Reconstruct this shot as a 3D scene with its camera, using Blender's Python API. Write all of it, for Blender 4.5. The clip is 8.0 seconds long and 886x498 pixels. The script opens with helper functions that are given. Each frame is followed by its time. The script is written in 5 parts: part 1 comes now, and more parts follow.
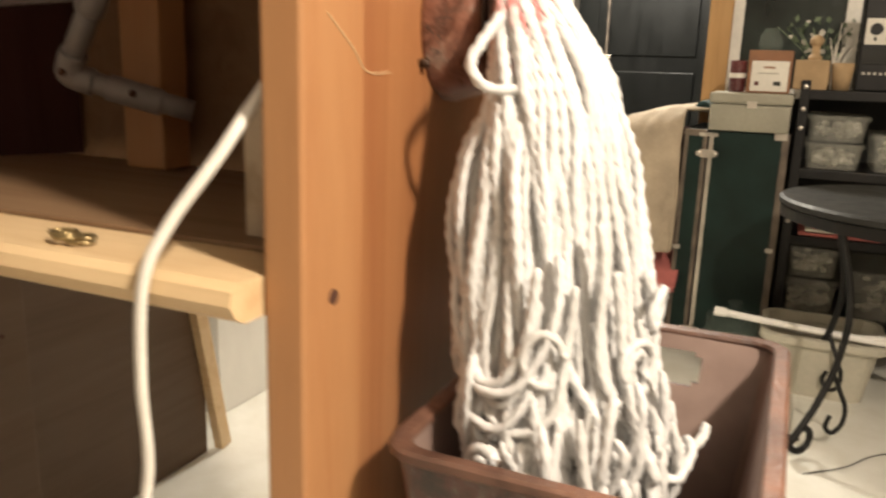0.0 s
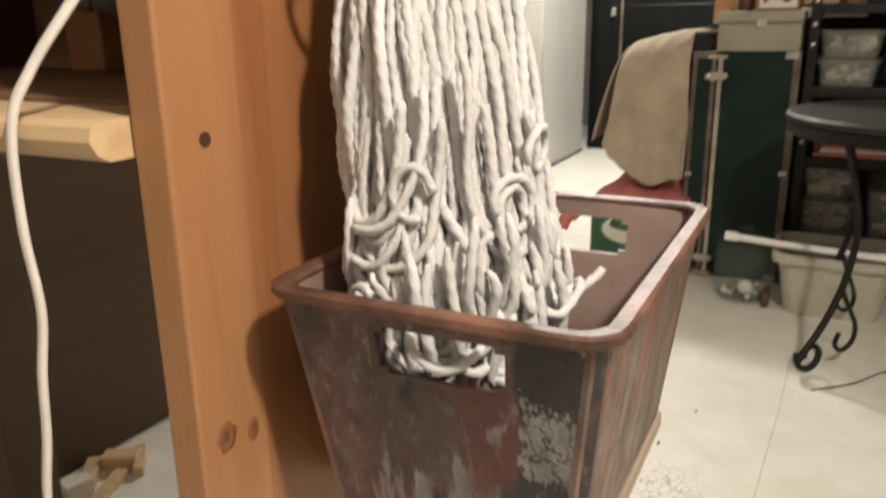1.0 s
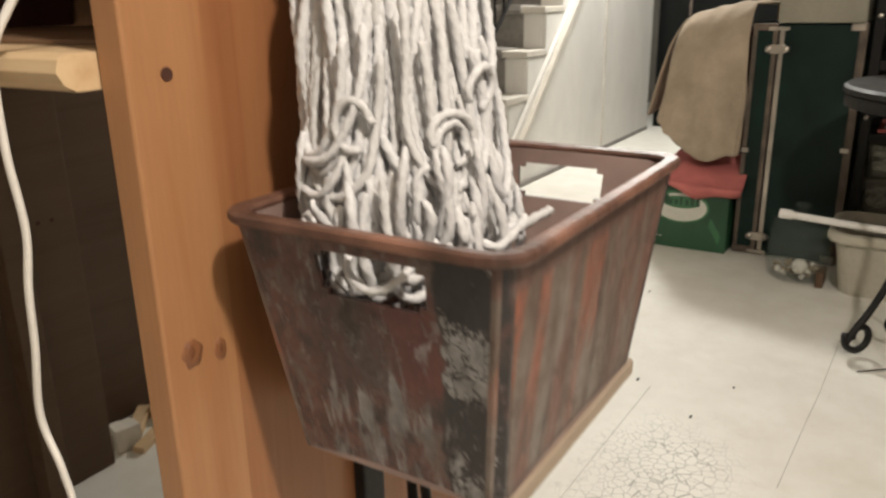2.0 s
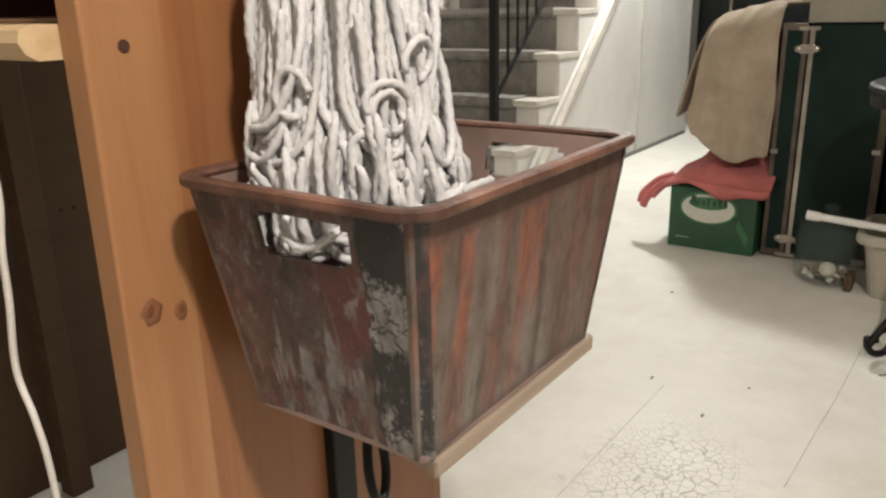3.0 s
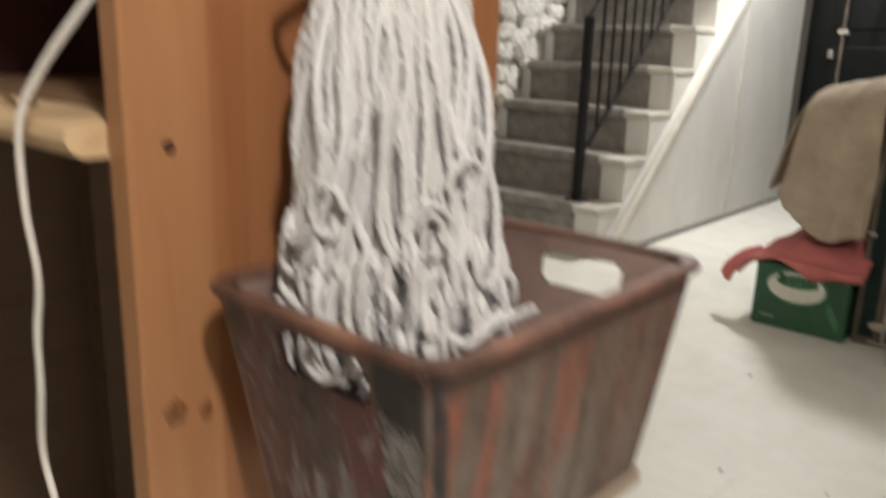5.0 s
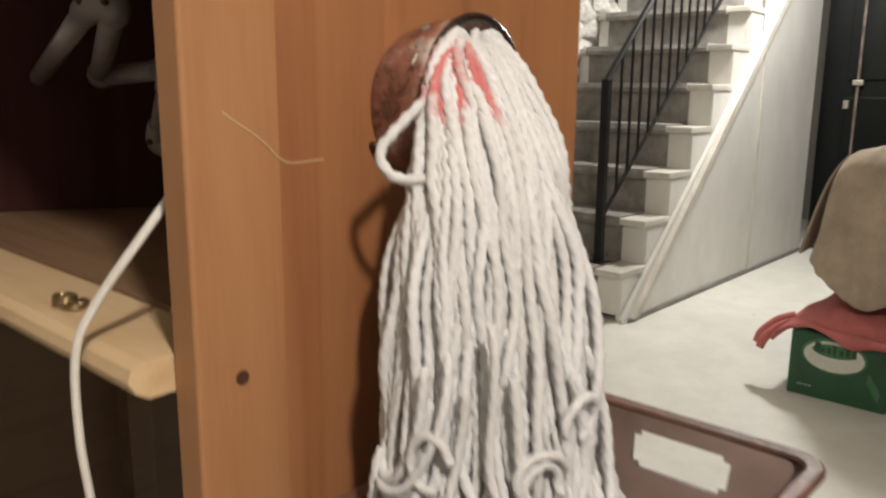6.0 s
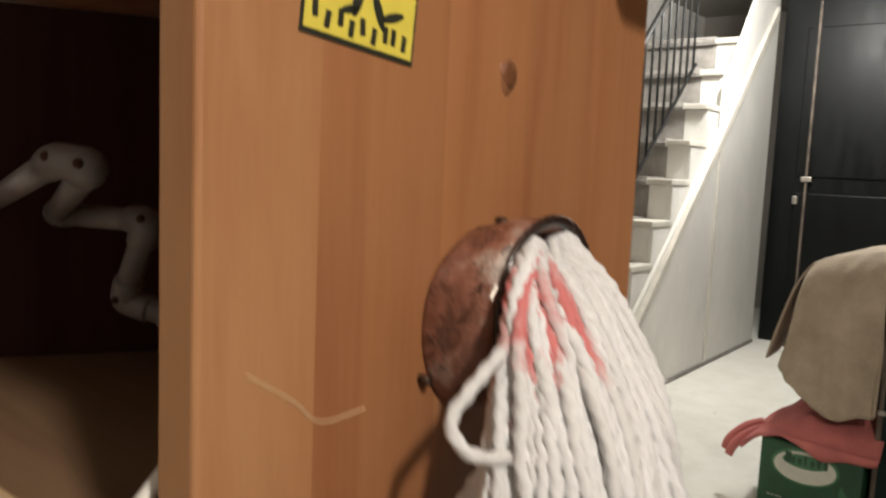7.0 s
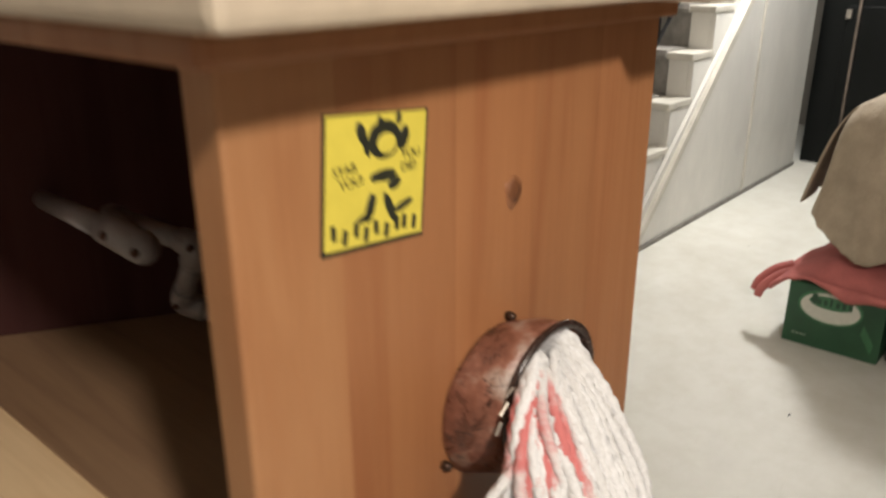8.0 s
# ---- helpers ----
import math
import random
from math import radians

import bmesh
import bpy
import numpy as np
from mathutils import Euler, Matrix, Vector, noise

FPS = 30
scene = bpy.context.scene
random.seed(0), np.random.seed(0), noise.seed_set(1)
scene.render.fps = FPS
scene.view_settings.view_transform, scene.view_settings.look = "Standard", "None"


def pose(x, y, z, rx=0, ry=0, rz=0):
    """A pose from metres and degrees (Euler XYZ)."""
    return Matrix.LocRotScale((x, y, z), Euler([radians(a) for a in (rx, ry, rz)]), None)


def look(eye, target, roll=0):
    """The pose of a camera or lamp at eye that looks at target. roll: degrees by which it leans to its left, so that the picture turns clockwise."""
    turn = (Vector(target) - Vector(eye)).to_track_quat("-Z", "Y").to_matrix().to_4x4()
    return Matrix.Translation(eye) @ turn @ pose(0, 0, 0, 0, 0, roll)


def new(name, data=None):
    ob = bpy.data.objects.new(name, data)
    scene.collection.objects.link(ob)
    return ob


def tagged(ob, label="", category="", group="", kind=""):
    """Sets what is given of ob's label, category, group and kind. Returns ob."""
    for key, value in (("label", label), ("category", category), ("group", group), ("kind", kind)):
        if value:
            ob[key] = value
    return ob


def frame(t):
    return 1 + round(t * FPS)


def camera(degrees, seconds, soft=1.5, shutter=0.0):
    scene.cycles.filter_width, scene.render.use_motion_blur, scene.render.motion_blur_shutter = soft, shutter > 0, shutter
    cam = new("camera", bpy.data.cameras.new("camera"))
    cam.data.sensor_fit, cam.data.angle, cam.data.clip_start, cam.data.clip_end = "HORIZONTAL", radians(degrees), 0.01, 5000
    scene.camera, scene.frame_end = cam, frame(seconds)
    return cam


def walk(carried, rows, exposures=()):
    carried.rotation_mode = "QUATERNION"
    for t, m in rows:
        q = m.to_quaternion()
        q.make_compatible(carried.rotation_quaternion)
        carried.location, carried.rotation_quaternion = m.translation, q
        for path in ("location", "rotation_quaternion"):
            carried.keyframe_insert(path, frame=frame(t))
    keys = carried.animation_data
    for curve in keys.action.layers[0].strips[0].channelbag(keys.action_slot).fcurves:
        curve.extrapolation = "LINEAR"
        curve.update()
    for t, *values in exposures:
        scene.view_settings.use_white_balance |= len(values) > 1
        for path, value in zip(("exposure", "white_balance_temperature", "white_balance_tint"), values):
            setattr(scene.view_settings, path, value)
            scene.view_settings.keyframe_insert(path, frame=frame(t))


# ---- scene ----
cam = camera(59.4, 8.0, soft=2.3, shutter=0.9)
PATH = [
    (0, (-0.306, -0.209, 0.929), (1.476, 0.579, 0.476), 1.9),
    (0.3, (-0.297, -0.229, 0.914), (1.497, 0.535, 0.456), 2.4),
    (0.5, (-0.299, -0.255, 0.904), (1.47, 0.56, 0.451), 1.3),
    (1, (-0.287, -0.297, 0.87), (1.43, 0.558, 0.305), -0.9),
    (1.2, (-0.284, -0.306, 0.872), (1.406, 0.584, 0.279), -0.6),
    (1.5, (-0.283, -0.339, 0.865), (1.406, 0.559, 0.281), -1.1),
    (1.7, (-0.281, -0.349, 0.858), (1.384, 0.601, 0.286), -1.8),
    (2, (-0.279, -0.376, 0.849), (1.338, 0.63, 0.238), -1.1),
    (3.5, (-0.252, -0.465, 0.825), (1.279, 0.682, 0.243), -0.2),
    (4, (-0.233, -0.482, 0.823), (1.256, 0.716, 0.237), 2.3),
    (4.5, (-0.221, -0.49, 0.83), (1.254, 0.738, 0.269), 2.1),
    (5, (-0.216, -0.439, 0.875), (1.237, 0.84, 0.372), 1.8),
    (5.2, (-0.219, -0.419, 0.901), (1.224, 0.893, 0.46), 1.2),
    (6.5, (-0.176, -0.292, 0.995), (1.298, 1.011, 0.634), 0.3),
    (7, (-0.155, -0.229, 1.034), (1.409, 0.998, 0.816), 2.5),
    (7.5, (-0.131, -0.208, 1.097), (1.414, 1.006, 0.725), 0.4),
    (7.6, (-0.131, -0.217, 1.127), (1.368, 0.999, 0.602), 1.6),
    (8, (-0.159, -0.245, 1.202), (1.26, 0.981, 0.507), -0.2),
]
EXPOSURES = [(0, 0.90, 6870, 10), (1, 0.40, 6440, 10), (2, 0.27, 6230, 10), (3.5, 0.20, 6000, 10), (4.5, 0.04, 5980, 10), (6.5, -0.14, 6180, 10), (7.2, -0.19, 6130, 10), (8, -0.01, 6120, 10)]
walk(cam, [(t, look(eye, target, roll)) for t, eye, target, roll in PATH], EXPOSURES)

# ---- light ----
world = bpy.data.worlds.new("world")
scene.world = world
world.use_nodes = True
world.node_tree.nodes["Background"].inputs["Color"].default_value = (1.0, 0.9, 0.78, 1)
world.node_tree.nodes["Background"].inputs["Strength"].default_value = 0.012


def lamp(name, place, watts, radius, colour):
    data = bpy.data.lights.new(name, "POINT")
    data.energy, data.shadow_soft_size, data.color = watts, radius, colour
    ob = new(name, data)
    ob.location = (place[0], place[1], place[2] - 0.1)
    return ob


NEAR_LAMP = (-0.36, -0.97, 1.98)
FAR_LAMP = (3.58, 0.78, 2.16)
lamp("near_bulb_light", NEAR_LAMP, 90, 0.055, (1.0, 0.88, 0.74))
lamp("far_bulb_light", FAR_LAMP, 130, 0.12, (1.0, 0.95, 0.86))


# ---- materials ----
def nodes_of(name):
    m = bpy.data.materials.new(name)
    m.use_nodes = True
    return m, m.node_tree.nodes, m.node_tree.links, m.node_tree.nodes["Principled BSDF"]


def coords(nd, ln, scale, kind="Object"):
    tc = nd.new("ShaderNodeTexCoord")
    mp = nd.new("ShaderNodeMapping")
    mp.inputs["Scale"].default_value = scale
    ln.new(tc.outputs[kind], mp.inputs["Vector"])
    return mp.outputs["Vector"]


def noise_tex(nd, ln, vec, scale, detail=4, rough=0.55, distort=0.0):
    n = nd.new("ShaderNodeTexNoise")
    n.inputs["Scale"].default_value, n.inputs["Detail"].default_value = scale, detail
    n.inputs["Roughness"].default_value, n.inputs["Distortion"].default_value = rough, distort
    ln.new(vec, n.inputs["Vector"])
    return n.outputs["Fac"]


def ramp(nd, ln, fac, stops):
    r = nd.new("ShaderNodeValToRGB")
    while len(r.color_ramp.elements) < len(stops):
        r.color_ramp.elements.new(0.5)
    for e, (p, c) in zip(r.color_ramp.elements, stops):
        e.position = p
        e.color = (*c, 1) if len(c) == 3 else c
    ln.new(fac, r.inputs["Fac"])
    return r.outputs["Color"]


def mix(nd, ln, fac, a, b, mode="MIX"):
    x = nd.new("ShaderNodeMix")
    x.data_type, x.blend_type = "RGBA", mode
    for sock, v in ((x.inputs["Factor"], fac), (x.inputs["A"], a), (x.inputs["B"], b)):
        if isinstance(v, (int, float)):
            sock.default_value = v
        elif isinstance(v, tuple):
            sock.default_value = (*v, 1)
        else:
            ln.new(v, sock)
    return x.outputs["Result"]


def bump(nd, ln, bsdf, height, strength, dist=0.002):
    b = nd.new("ShaderNodeBump")
    b.inputs["Strength"].default_value, b.inputs["Distance"].default_value = strength, dist
    ln.new(height, b.inputs["Height"])
    ln.new(b.outputs["Normal"], bsdf.inputs["Normal"])


def surface(name, colour, rough=0.6, vary=0.25, scale=20.0, metal=0.0, stretch=(1, 1, 1), relief=0.15, dist=0.001, tint=None, spec=0.5):
    """Mottled paint, metal, cloth or plastic at two scales."""
    m, nd, ln, b = nodes_of(name)
    v = coords(nd, ln, stretch)
    big = noise_tex(nd, ln, v, scale * 0.25, 3)
    fine = noise_tex(nd, ln, v, scale * 3, 5)
    lo = tuple(c * (1 - vary) for c in colour)
    hi = tint or tuple(min(1, c * (1 + vary * 0.6)) for c in colour)
    c1 = ramp(nd, ln, big, [(0.3, lo), (0.7, hi)])
    c2 = ramp(nd, ln, fine, [(0.25, (0.78,) * 3), (0.75, (1.0,) * 3)])
    ln.new(mix(nd, ln, 0.6, c1, c2, "MULTIPLY"), b.inputs["Base Color"])
    b.inputs["Metallic"].default_value = metal
    b.inputs["Specular IOR Level"].default_value = spec
    rr = ramp(nd, ln, fine, [(0.2, (max(0.03, rough - 0.1),) * 3), (0.8, (min(1, rough + 0.12),) * 3)])
    ln.new(rr, b.inputs["Roughness"])
    bump(nd, ln, b, fine, relief, dist)
    return m


def wood(name, light, dark, axis="z", rough=0.5, random_tone=0.25, grain=1.0):
    m, nd, ln, b = nodes_of(name)
    st = {"z": (1, 1, 0.06), "x": (0.06, 1, 1), "y": (1, 0.06, 1)}[axis]
    tc = nd.new("ShaderNodeTexCoord")
    info = nd.new("ShaderNodeObjectInfo")
    add = nd.new("ShaderNodeVectorMath")
    add.operation = "MULTIPLY_ADD"
    ln.new(info.outputs["Random"], add.inputs[0])
    add.inputs[1].default_value = (3.1, 5.7, 2.3)
    ln.new(tc.outputs["Object"], add.inputs[2])
    mp = nd.new("ShaderNodeMapping")
    mp.inputs["Scale"].default_value = st
    ln.new(add.outputs[0], mp.inputs["Vector"])
    v = mp.outputs["Vector"]
    rings = noise_tex(nd, ln, v, 20 * grain, 4, 0.55, 1.6)
    fib = noise_tex(nd, ln, v, 330 * grain, 3)
    blot = noise_tex(nd, ln, add.outputs[0], 5, 3)
    base = ramp(nd, ln, rings, [(0.3, light), (0.52, tuple(0.7 * a + 0.3 * c for a, c in zip(light, dark))), (0.72, dark)])
    base = mix(nd, ln, 0.22, base, ramp(nd, ln, fib, [(0.3, (0.7, 0.66, 0.6)), (0.7, (1, 1, 1))]), "MULTIPLY")
    base = mix(nd, ln, 0.5, base, ramp(nd, ln, blot, [(0.3, (0.76, 0.68, 0.6)), (0.7, (1.0, 1.0, 1.0))]), "MULTIPLY")
    tone = ramp(nd, ln, info.outputs["Random"], [(0.0, (1 - random_tone,) * 3), (1.0, (1, 1, 1))])
    base = mix(nd, ln, 1.0, base, tone, "MULTIPLY")
    ln.new(base, b.inputs["Base Color"])
    ln.new(ramp(nd, ln, rings, [(0.2, (rough - 0.08,) * 3), (0.8, (rough + 0.12,) * 3)]), b.inputs["Roughness"])
    bump(nd, ln, b, fib, 0.12, 0.0006)
    return m


def thin_plastic(name, colour, cover, rough):
    """Clear plastic or thin glass that lets light straight through."""
    m, nd, ln, b = nodes_of(name)
    v = coords(nd, ln, (1, 1, 1))
    n = noise_tex(nd, ln, v, 30)
    b.inputs["Base Color"].default_value = (*colour, 1)
    ln.new(ramp(nd, ln, n, [(0.3, (rough,) * 3), (0.8, (rough + 0.15,) * 3)]), b.inputs["Roughness"])
    ln.new(ramp(nd, ln, n, [(0.2, (cover * 0.7,) * 3), (0.8, (min(1, cover * 1.3),) * 3)]), b.inputs["Alpha"])
    return m


def floor_paint():
    """Worn off-white floor paint: scuffs, a crackled patch, fine joints' dirt."""
    m, nd, ln, b = nodes_of("floor_paint")
    v = coords(nd, ln, (1, 1, 1))
    big = noise_tex(nd, ln, v, 1.6, 4, 0.6)
    mid = noise_tex(nd, ln, v, 9, 5, 0.65)
    fine = noise_tex(nd, ln, v, 120, 4)
    c = ramp(nd, ln, big, [(0.3, (0.68, 0.67, 0.61)), (0.7, (0.78, 0.775, 0.72))])
    c = mix(nd, ln, 0.55, c, ramp(nd, ln, mid, [(0.3, (0.80, 0.78, 0.72)), (0.6, (1, 1, 1))]), "MULTIPLY")
    vor = nd.new("ShaderNodeTexVoronoi")
    vor.feature = "DISTANCE_TO_EDGE"
    vor.inputs["Scale"].default_value = 52
    ln.new(v, vor.inputs["Vector"])
    crack = ramp(nd, ln, vor.outputs["Distance"], [(0.0, (1, 1, 1)), (0.055, (0, 0, 0))])
    # the crackled patch lies round one spot of the floor
    dist = nd.new("ShaderNodeVectorMath")
    dist.operation = "DISTANCE"
    flat = coords(nd, ln, (1.0, 1.6, 0.0))
    ln.new(flat, dist.inputs[0])
    dist.inputs[1].default_value = (0.97, -0.09, 0)
    wob = nd.new("ShaderNodeMath")
    wob.operation = "MULTIPLY_ADD"
    ln.new(mid, wob.inputs[0])
    wob.inputs[1].default_value = 0.35
    ln.new(dist.outputs["Value"], wob.inputs[2])
    patch = ramp(nd, ln, wob.outputs[0], [(0.30, (1, 1, 1)), (0.45, (0, 0, 0))])
    msk = mix(nd, ln, 1.0, crack, patch, "MULTIPLY")
    c = mix(nd, ln, msk, c, (0.25, 0.24, 0.21))
    sc = noise_tex(nd, ln, coords(nd, ln, (0.6, 4, 1)), 6, 6, 0.7, 0.8)
    c = mix(nd, ln, 0.5, c, ramp(nd, ln, sc, [(0.26, (0.62, 0.60, 0.55)), (0.34, (1, 1, 1))]), "MULTIPLY")
    ln.new(c, b.inputs["Base Color"])
    ln.new(ramp(nd, ln, mid, [(0.3, (0.42,) * 3), (0.7, (0.62,) * 3)]), b.inputs["Roughness"])
    bump(nd, ln, b, mix(nd, ln, 0.5, fine, msk), 0.15, 0.001)
    return m


def calc(nd, ln, op, a, b, c=None):
    n = nd.new("ShaderNodeMath")
    n.operation = op
    for sock, v in zip(n.inputs, (a, b, c)):
        if v is None:
            continue
        if isinstance(v, (int, float)):
            sock.default_value = v
        else:
            ln.new(v, sock)
    return n.outputs[0]


def grey(*stops):
    return [(p, (v, v, v)) for p, v in stops]


def basket_end_paint():
    """Thick flaking coats: maroon and charcoal, a crackled charcoal column with pale flakes, pale smears along the foot."""
    m, nd, ln, b = nodes_of("flaked_paint_dark")
    gen = nd.new("ShaderNodeTexCoord")
    sep = nd.new("ShaderNodeSeparateXYZ")
    ln.new(gen.outputs["Generated"], sep.inputs[0])
    v = coords(nd, ln, (0.6, 1.0, 0.7))
    upright = coords(nd, ln, (0.4, 1.0, 0.22))
    warp = noise_tex(nd, ln, v, 22, 4, 0.6)
    y = calc(nd, ln, "MULTIPLY_ADD", warp, 0.20, calc(nd, ln, "SUBTRACT", sep.outputs["Y"], 0.10))
    z = calc(nd, ln, "MULTIPLY_ADD", noise_tex(nd, ln, v, 17, 3, 0.6), 0.22, calc(nd, ln, "SUBTRACT", sep.outputs["Z"], 0.11))
    blob = noise_tex(nd, ln, v, 30, 5, 0.68, 0.2)
    c = ramp(nd, ln, blob, [(0.36, (0.026, 0.021, 0.020)), (0.45, (0.070, 0.044, 0.038)), (0.52, (0.135, 0.060, 0.049)), (0.60, (0.15, 0.115, 0.10)), (0.68, (0.075, 0.05, 0.043))])
    # a maroon field under the grip hole, a sooty middle beside it
    maroon = mix(nd, ln, 1.0, ramp(nd, ln, y, grey((0.26, 0), (0.28, 1), (0.40, 1), (0.50, 0))), ramp(nd, ln, z, grey((0.40, 0), (0.46, 0.6), (0.76, 0.6), (0.80, 0))), "MULTIPLY")
    c = mix(nd, ln, maroon, c, (0.135, 0.036, 0.030))
    soot = mix(nd, ln, 1.0, ramp(nd, ln, y, grey((0.42, 0), (0.50, 0.55), (0.72, 0.55), (0.82, 0.1))), ramp(nd, ln, z, grey((0.30, 0), (0.42, 1), (0.74, 1), (0.82, 0.2))), "MULTIPLY")
    c = mix(nd, ln, soot, c, (0.036, 0.029, 0.028))
    # the charcoal column beside the corner
    col = ramp(nd, ln, y, grey((0.0, 0.7), (0.035, 0.2), (0.06, 0.95), (0.25, 0.95), (0.27, 0.0)))
    c = mix(nd, ln, col, c, (0.024, 0.024, 0.026))
    # pale flakes: broad ones half way up the column, fine ones at its foot, upright smears along the foot of the middle
    colw = ramp(nd, ln, y, grey((0.0, 0.45), (0.05, 0.25), (0.09, 1.0), (0.24, 1.0), (0.27, 0.0)))
    colz = ramp(nd, ln, z, grey((0.02, 0.7), (0.24, 0.75), (0.30, 0.1), (0.42, 0.25), (0.50, 1.0), (0.76, 0.95), (0.84, 0.12), (1.0, 0.3)))
    midw = ramp(nd, ln, y, grey((0.27, 0.0), (0.30, 0.75), (0.55, 0.85), (0.80, 0.5), (0.95, 0.55)))
    midz = ramp(nd, ln, z, grey((0.02, 0.85), (0.26, 0.9), (0.40, 0.45), (0.50, 0.1), (0.80, 0.15), (0.92, 0.5)))
    broad = calc(nd, ln, "MULTIPLY_ADD", mix(nd, ln, 1.0, colw, colz, "MULTIPLY"), 0.21, noise_tex(nd, ln, v, 27, 7, 0.72, 0.3))
    smear = calc(nd, ln, "MULTIPLY_ADD", mix(nd, ln, 1.0, midw, midz, "MULTIPLY"), 0.19, noise_tex(nd, ln, upright, 62, 7, 0.74, 0.2))
    vor = nd.new("ShaderNodeTexVoronoi")
    vor.feature = "DISTANCE_TO_EDGE"
    vor.inputs["Scale"].default_value = 80
    add = nd.new("ShaderNodeVectorMath")
    add.operation = "MULTIPLY_ADD"
    ln.new(warp, add.inputs[0])
    add.inputs[1].default_value = (0.02, 0.13, 0.10)
    ln.new(v, add.inputs[2])
    ln.new(add.outputs[0], vor.inputs["Vector"])
    whole = ramp(nd, ln, vor.outputs["Distance"], grey((0.02, 0.12), (0.07, 1)))
    f1 = mix(nd, ln, 1.0, ramp(nd, ln, broad, grey((0.64, 0), (0.67, 1))), whole, "MULTIPLY")
    f2 = ramp(nd, ln, smear, grey((0.60, 0), (0.67, 0.85)))
    f3 = ramp(nd, ln, noise_tex(nd, ln, coords(nd, ln, (0.5, 1.0, 0.6)), 58, 7, 0.75, 0.3), grey((0.575, 0), (0.64, 0.6)))
    flake = mix(nd, ln, 1.0, mix(nd, ln, 1.0, f1, f2, "LIGHTEN"), f3, "LIGHTEN")
    tone = ramp(nd, ln, noise_tex(nd, ln, v, 70, 4), [(0.32, (0.13, 0.122, 0.118)), (0.66, (0.33, 0.325, 0.32))])
    c = mix(nd, ln, flake, c, tone)
    fine = noise_tex(nd, ln, coords(nd, ln, (1, 1, 1)), 170, 4, 0.65)
    c = mix(nd, ln, 0.5, c, ramp(nd, ln, fine, [(0.32, (0.5, 0.46, 0.44)), (0.6, (1, 1, 1))]), "MULTIPLY")
    ln.new(c, b.inputs["Base Color"])
    ln.new(ramp(nd, ln, blob, grey((0.3, 0.34), (0.7, 0.6))), b.inputs["Roughness"])
    bump(nd, ln, b, mix(nd, ln, 0.5, flake, blob), 0.55, 0.002)
    return m


